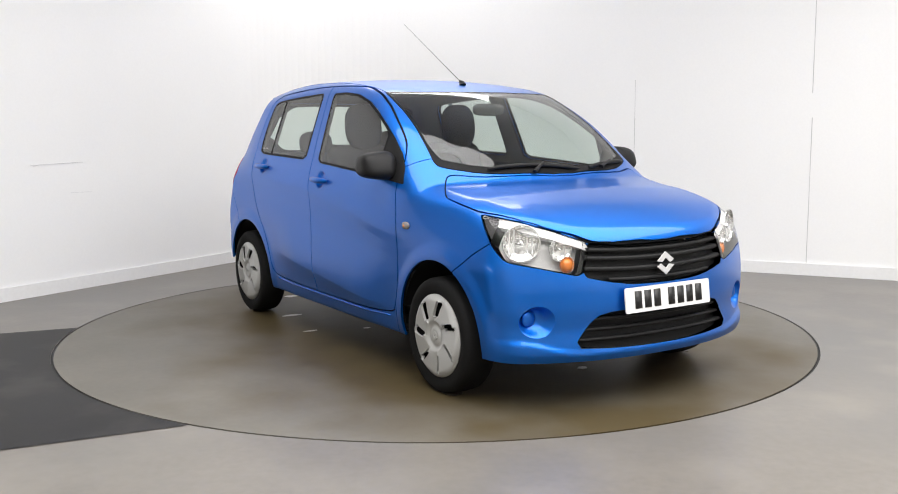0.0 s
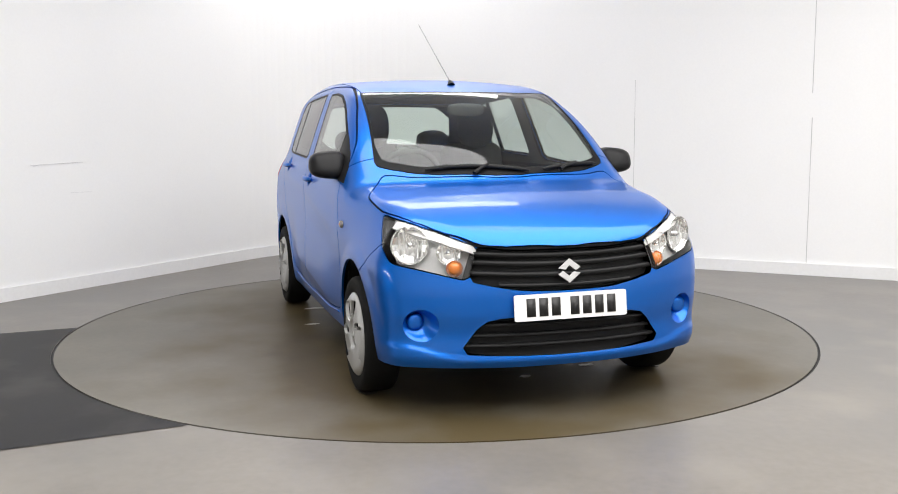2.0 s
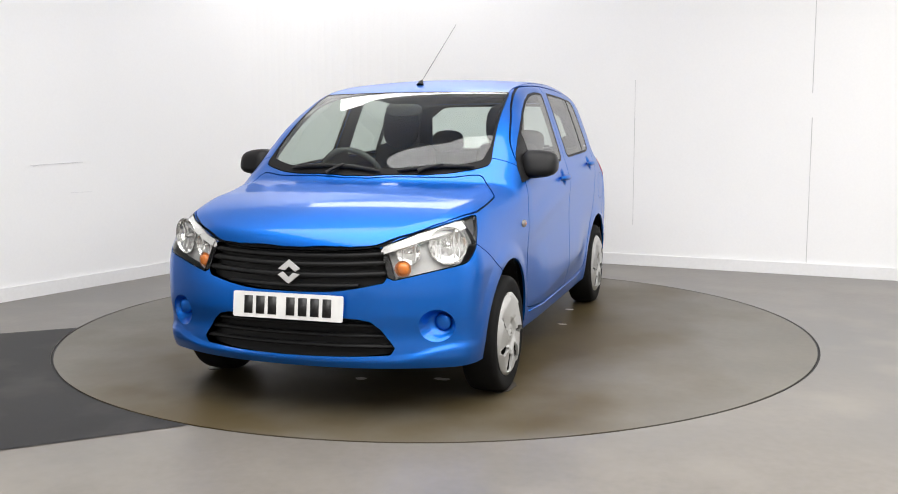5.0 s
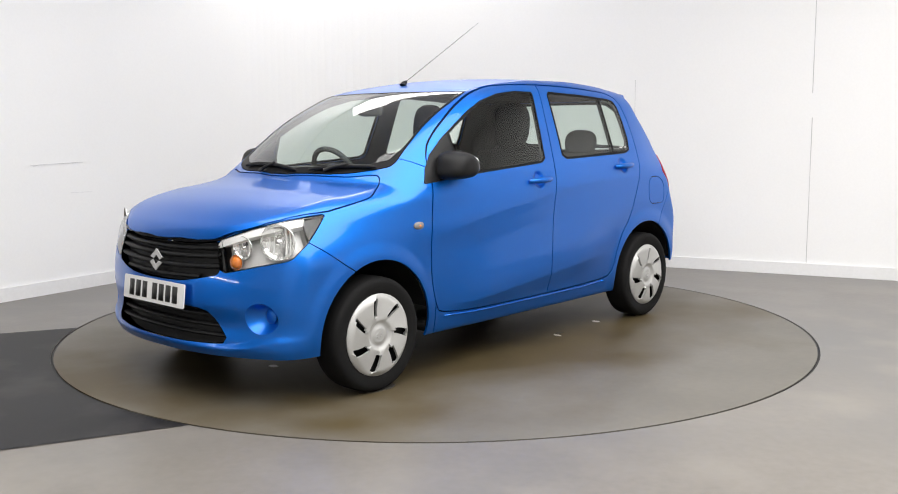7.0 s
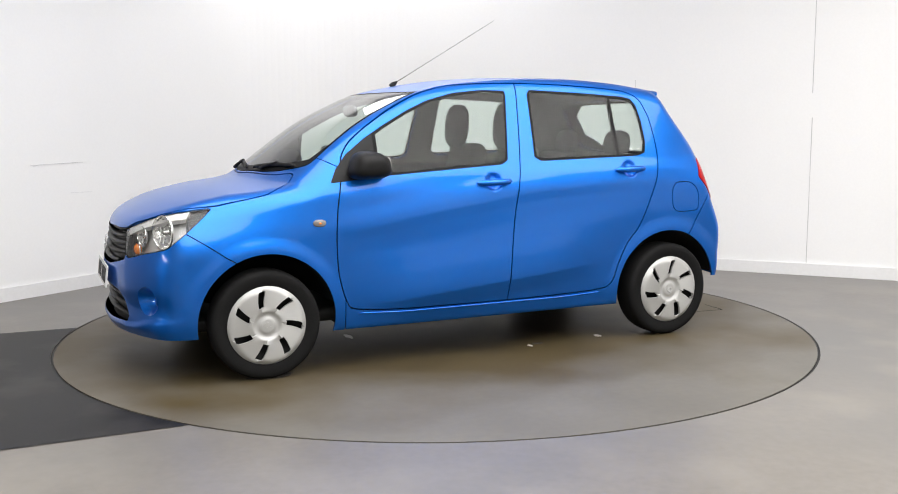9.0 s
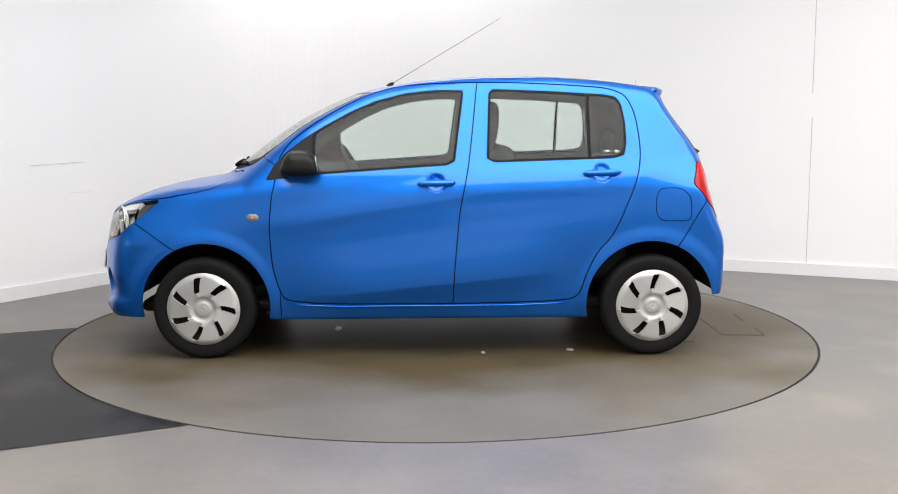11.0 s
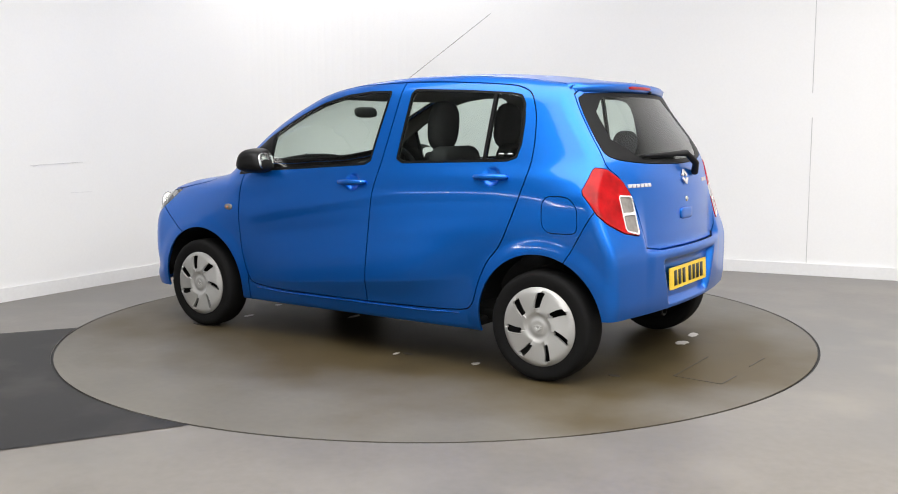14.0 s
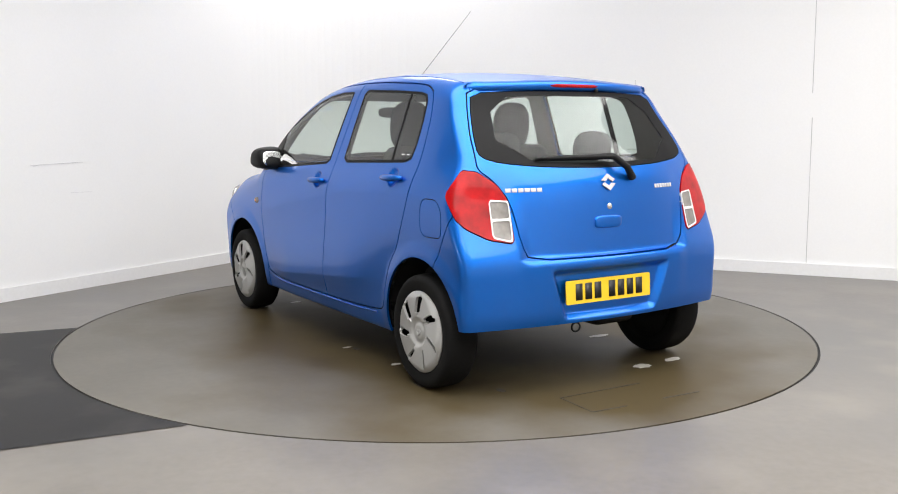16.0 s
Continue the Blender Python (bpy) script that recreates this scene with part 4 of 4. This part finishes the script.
# ---- doors: handles, mirrors ----
for s in (1, -1):
    moulding = [(x, s * (flank_at(x, 0.270) + 0.001), 0.270 + 0.009 * step(abs(x), 0.45, 0.78)) for x in np.linspace(-0.73, 0.73, 31)]
    part("sill_moulding", swept("sill_moulding", moulding, 0.0045, PAINT, 8), panels["side_panel", s])
    for hx, hz, door in ((-0.045, 0.934, panels["front_door", s]), (-0.93, 0.984, panels["rear_door", s])):
        y0, y1 = flank_at(hx + 0.092, hz), flank_at(hx - 0.092, hz)
        grip = [(hx + 0.098 - 0.196 * k, s * (y0 + (y1 - y0) * k + 0.004 + 0.024 * math.sin(math.pi * k) ** 0.5), hz - 0.002 + 0.005 * k) for k in np.linspace(0, 1, 17)]
        rad = [0.008 + 0.009 * math.sin(math.pi * k) ** 0.4 for k in np.linspace(0, 1, 17)]
        handle = part("door_handle", swept("door_handle", grip, rad, PAINT, 12, 1.0), door, "blue pull door handle")
        if hx > -0.5:
            part("lock", turned("lock", [(0.0, 0.003), (0.007, 0.003), (0.008, 0.0)], CHROME, 20), handle, "", pose(hx - 0.078, s * (y1 + 0.0255), hz + 0.003, 0, 0, 0 if s > 0 else 180))
    # mirror: housing on a foot, glass towards the rear
    def form(x, y, z):
        return (x * (1 - 0.25 * (z / 0.07)) - 0.10 * y * s * 0.3, y, z * (1 - 0.12 * y * s / 0.085) + 0.1 * y * s * 0.0)
    mir = part("door_mirror", pebble("door_mirror", (0.095, 0.092, 0.070), TRIM, 3.2, 36, form), panels["front_door", s], "textured black door mirror housing", pose(0.675, s * 0.815, 1.04, 0, 0, s * 6))
    foot = [(0.70, s * (flank_at(0.70, 1.02) - 0.01), 1.0), (0.70, s * 0.76, 1.0), (0.69, s * 0.80, 1.02)]
    part("mirror_foot", swept("mirror_foot", foot, [0.035, 0.03, 0.03], TRIM, 12), panels["front_door", s])
    part("mirror_glass", pebble("mirror_glass", (0.004, 0.066, 0.046), MIRROR, 3.4, 28), panels["front_door", s], "mirror glass", pose(0.586, s * 0.812, 1.04, 0, 8, s * 6))

# ---- roof aerial, wipers ----
aerial = part("aerial", swept("aerial", [(0.235, 0, 1.470), (0.225, 0, 1.485), (0.205, 0, 1.498)], [0.022, 0.015, 0.006], BLACK, 14), car, "thin black roof aerial")
part("aerial_rod", swept("aerial_rod", [(0.21, 0, 1.495), (-0.1, 0, 1.678), (-0.442, 0, 1.88)], [0.0017, 0.0014, 0.0011], STEEL, 8), aerial)


def screen_point(x, y, lift):
    p = reach((x, y, 0.7), (0, 0, 1))
    n = gradient(np.array([p]))[0]
    return Vector(p) + Vector(n) * lift


for pivot, a, b in (((1.14, -0.17), (1.062, -0.40), (1.135, 0.12)), ((1.10, 0.30), (1.118, 0.20), (0.985, 0.555))):
    hub_p, ends = screen_point(*pivot, 0.012), [screen_point(a[0] + (b[0] - a[0]) * k, a[1] + (b[1] - a[1]) * k, 0.012) for k in np.linspace(0, 1, 11)]
    wiper = part("wiper", swept("wiper", [hub_p, hub_p.lerp(ends[6], 0.3) + Vector((0, 0, 0.008)), ends[6] + Vector((0, 0, 0.014))], [0.013, 0.011, 0.008], BLACK, 8, 0.8), screen, "black wiper arm and blade")
    part("wiper_blade", swept("wiper_blade", ends, [0.004] + [0.009] * 9 + [0.004], BLACK, 8, 1.2), wiper)

# ---- rear: lamps, spoiler, wiper, badges ----
for s in (1, -1):
    clear, red = skin.cut(panels["tail_lamp", s], lambda x, y, z: inside(TAIL_CLEAR, s * y + x, z))
    lamp = part("tail_lamp", skin_mesh("tail_lamp", skin.v, red, RED_LENS, 0.03, 0.004), car, "red tail lamp with clear lower lenses")
    glass, edge = skin.cut(clear, lambda x, y, z: np.maximum(inside(TAIL_CLEAR, s * y + x, z) + 0.007, 0.006 - np.abs(z - 0.815)))
    part("lamp_frame", skin_mesh("lamp_frame", skin.v, edge, BEZEL, 0.02, 0.006), lamp, "pale frame of the clear lenses")
    part("clear_lens", skin_mesh("clear_lens", skin.v, glass, CLEAR_LENS, 0.01, 0.002), lamp, "clear reversing and indicator lenses")

rows = []
for y in np.linspace(-0.558, 0.558, 43):
    tip = -1.383 + 0.30 * y * y + 0.03 * step(abs(y), 0.50, 0.56)
    top_z = reach((-1.23, y, 0.9), (0, 0, 1)).z
    end_z = 1.447 - 0.06 * y * y
    mid = Vector((-1.23, y, top_z + 0.001))
    rows.append([mid, Vector((-1.30 + 0.1 * y * y, y, (top_z + end_z) / 2 + 0.004)), Vector((tip + 0.012, y, end_z + 0.001)), Vector((tip, y, end_z - 0.008)), Vector((tip + 0.006, y, 1.412 - 0.04 * y * y)),
                 Vector((tip + 0.02, y, 1.404 - 0.04 * y * y)), Vector((tip + 0.10, y, 1.392))])
# closed ends: the upper face folds down to the lower one
for row, side in ((rows[0], -1), (rows[-1], 1)):
    end = [Vector((p.x + 0.006, side * 0.570, min(p.z, 1.412))) for p in row]
    rows.insert(0 if side < 0 else len(rows), end)
spoiler = part("spoiler", sheet(rows, PAINT, "spoiler"), car, "blue roof spoiler over the rear window")
part("brake_light", swept("brake_light", [(-1.372 + 0.30 * y * y, y, 1.428) for y in np.linspace(-0.155, 0.155, 9)], [0.008] + [0.012] * 7 + [0.008], RED_LENS, 12), spoiler, "dark red high brake light")
part("washer_jet", pebble("washer_jet", (0.012, 0.01, 0.010), BLACK, 2.5, 12), spoiler, "", pose(-1.37, -0.14, 1.408))
pivot = Vector((tail_at(-0.155, 0.985) - 0.012, -0.155, 0.985))
knee = Vector((tail_at(-0.04, 1.09) - 0.05, -0.04, 1.09))
far = Vector((tail_at(0.37, 1.085) - 0.02, 0.37, 1.085))
rear_wiper = part("rear_wiper", swept("rear_wiper", [pivot, pivot.lerp(knee, 0.5) + Vector((-0.03, 0, 0)), knee, knee.lerp(far, 0.4), far], [0.020, 0.018, 0.018, 0.014, 0.006], BLACK, 10, 0.9), car, "black rear wiper")
part("wiper_blade", swept("wiper_blade", [Vector((tail_at(y, 1.082) - 0.010, y, 1.082)) for y in np.linspace(0.02, 0.37, 9)], 0.008, BLACK, 8, 1.2), rear_wiper)
emblem(rear_screen, pose(tail_at(0, 0.968) - 0.003, 0.0, 0.968, 0, -18, 180), 0.085)
for y0, z, n, w, h in ((0.545, 0.944, 6, 0.026, 0.018), (-0.318, 0.938, 7, 0.016, 0.020)):
    for i in range(n):
        y = y0 - (i + 0.5) * (0.030 if n == 6 else 0.0205)
        part("badge_bar", block("badge_bar", (0.005, w, h), BADGE_SILVER, 0.0015), rear_screen, "", pose(tail_at(y, z) - 0.001, y, z, 0, 10, math.degrees(math.atan(-0.5 * y))))
part("boot_lock", turned("boot_lock", [(0, 0.004), (0.012, 0.004), (0.015, 0.0)], CHROME, 24), rear_screen, "", pose(tail_at(0, 0.855) - 0.001, 0.0, 0.855, 0, 0, 90))
part("boot_handle", pebble("boot_handle", (0.012, 0.082, 0.030), PAINT, 4.5, 32), car, "blue boot release handle", pose(tail_at(0, 0.783) + 0.003, 0.01, 0.783))

# ---- cabin ----
def seat(y):
    m = pose(-0.20, y, 0.45)
    ob = part("front_seat", block("front_seat", (0.50, 0.48, 0.16), FABRIC, 0.06, 4), car, "dark grey fabric front seat", m)
    def lean(x, yy, z):
        return (x * (1 - 0.2 * (z + 0.3)), yy * (1 - 0.18 * max(0, z / 0.32) ** 2), z)
    part("backrest", block("backrest", (0.13, 0.46, 0.62), FABRIC, 0.06, 5, lean), ob, "", pose(-0.175, 0, 0.37, 0, -12, 0))
    part("headrest", pebble("headrest", (0.055, 0.12, 0.14), FABRIC, 2.8, 24), ob, "", pose(-0.15, 0, 0.785, 0, -6, 0))


seat(0.35)
seat(-0.35)
bench = part("rear_seat", block("rear_seat", (0.48, 1.2, 0.18), FABRIC, 0.06, 4), car, "dark grey fabric rear bench", pose(-0.88, 0, 0.47))
part("backrest", block("backrest", (0.14, 1.2, 0.60), FABRIC, 0.06, 4), bench, "", pose(-0.22, 0, 0.30, 0, -14, 0))
for y in (0.30, -0.30):
    part("headrest", pebble("headrest", (0.045, 0.12, 0.085), FABRIC, 2.8, 24), bench, "", pose(-0.28, y, 0.65, 0, -8, 0))


def sweep_dash(x, y, z):
    return (x - 0.10 * (y / 0.6) ** 2, y, z + (0.02 * math.cos(4 * y) if z > 0 else 0) - 0.04 * max(0, x))


dash = part("dashboard", block("dashboard", (0.50, 1.30, 0.34), DASH, 0.09, 5, sweep_dash), car, "grey plastic dashboard", pose(0.80, 0, 0.79))
part("dash_hood", block("dash_hood", (0.22, 0.36, 0.09), DASH, 0.04, 4), dash, "", pose(-0.16, -0.35, 0.17))
part("console", block("console", (0.20, 0.26, 0.40), DASH, 0.04, 3), dash, "", pose(-0.2, 0, -0.12))
column = pose(0.47, -0.33, 0.945, 0, -62, 0)
steering = part("steering_wheel", swept("steering_wheel", [column @ Vector((0.182 * math.cos(a), 0.182 * math.sin(a), 0)) for a in np.linspace(0, 2 * math.pi, 41)], 0.016, DASH, 10), car, "dark grey steering wheel")
part("steering_boss", pebble("steering_boss", (0.085, 0.075, 0.03), DASH, 2.6, 20), steering, "", column)
for a in (90, -90, 180):
    d = Vector((math.cos(radians(a)), math.sin(radians(a)), 0))
    part("steering_spoke", swept("steering_spoke", [column @ (d * 0.05), column @ (d * 0.175)], 0.016, DASH, 8, 0.5), steering)
mirror = part("cabin_mirror", pebble("cabin_mirror", (0.018, 0.105, 0.034), DASH, 3.5, 24), car, "grey interior mirror", pose(0.50, 0.0, 1.325, 0, 12, 0))
part("mirror_stalk", swept("mirror_stalk", [(0.50, 0, 1.34), (0.49, 0, 1.40)], 0.010, DASH, 8), mirror)

for s in (1, -1):
    for x, w in ((-0.965, 0.030), (-1.015, 0.026)):
        y = flank_at(x, 1.098)
        part("glass_mark", block("glass_mark", (w, 0.001, 0.006), PLATE_WHITE, 0), panels["rear_door", s], "small pale mark on the glass", pose(x, s * (y + 0.001), 1.098, s * 19, 0, 0))


# ---- the turntable and the car on it turn together ----
TURNS = [(0, -58.2), (0.5, -59.55), (1, -62.72), (1.5, -67.4), (2, -73.2), (2.5, -79.1), (3, -85.2), (3.5, -91.15), (4, -97.2),
         (6.5, -126.95), (7, -132.9), (7.5, -138.7), (8, -144.6), (8.5, -150.4), (9, -156.4), (11.5, -185.6), (12, -191.6), (12.5, -197.4),
         (13, -203.35), (13.5, -209.2), (14, -215.15), (14.5, -221.0), (15, -227.05), (15.5, -232.95), (16, -239.0)]
OFFSET = (0.0526, 0.0023)   # the car's middle from the middle of its turn


def motions():
    spin = [(t, pose(*AXIS, FLOOR, 0, 0, a)) for t, a in TURNS]
    walk(turntable, spin)
    walk(car, [(t, pose(0, 0, 0, 0, 0, a) @ pose(*OFFSET, 0)) for t, a in TURNS])


motions()
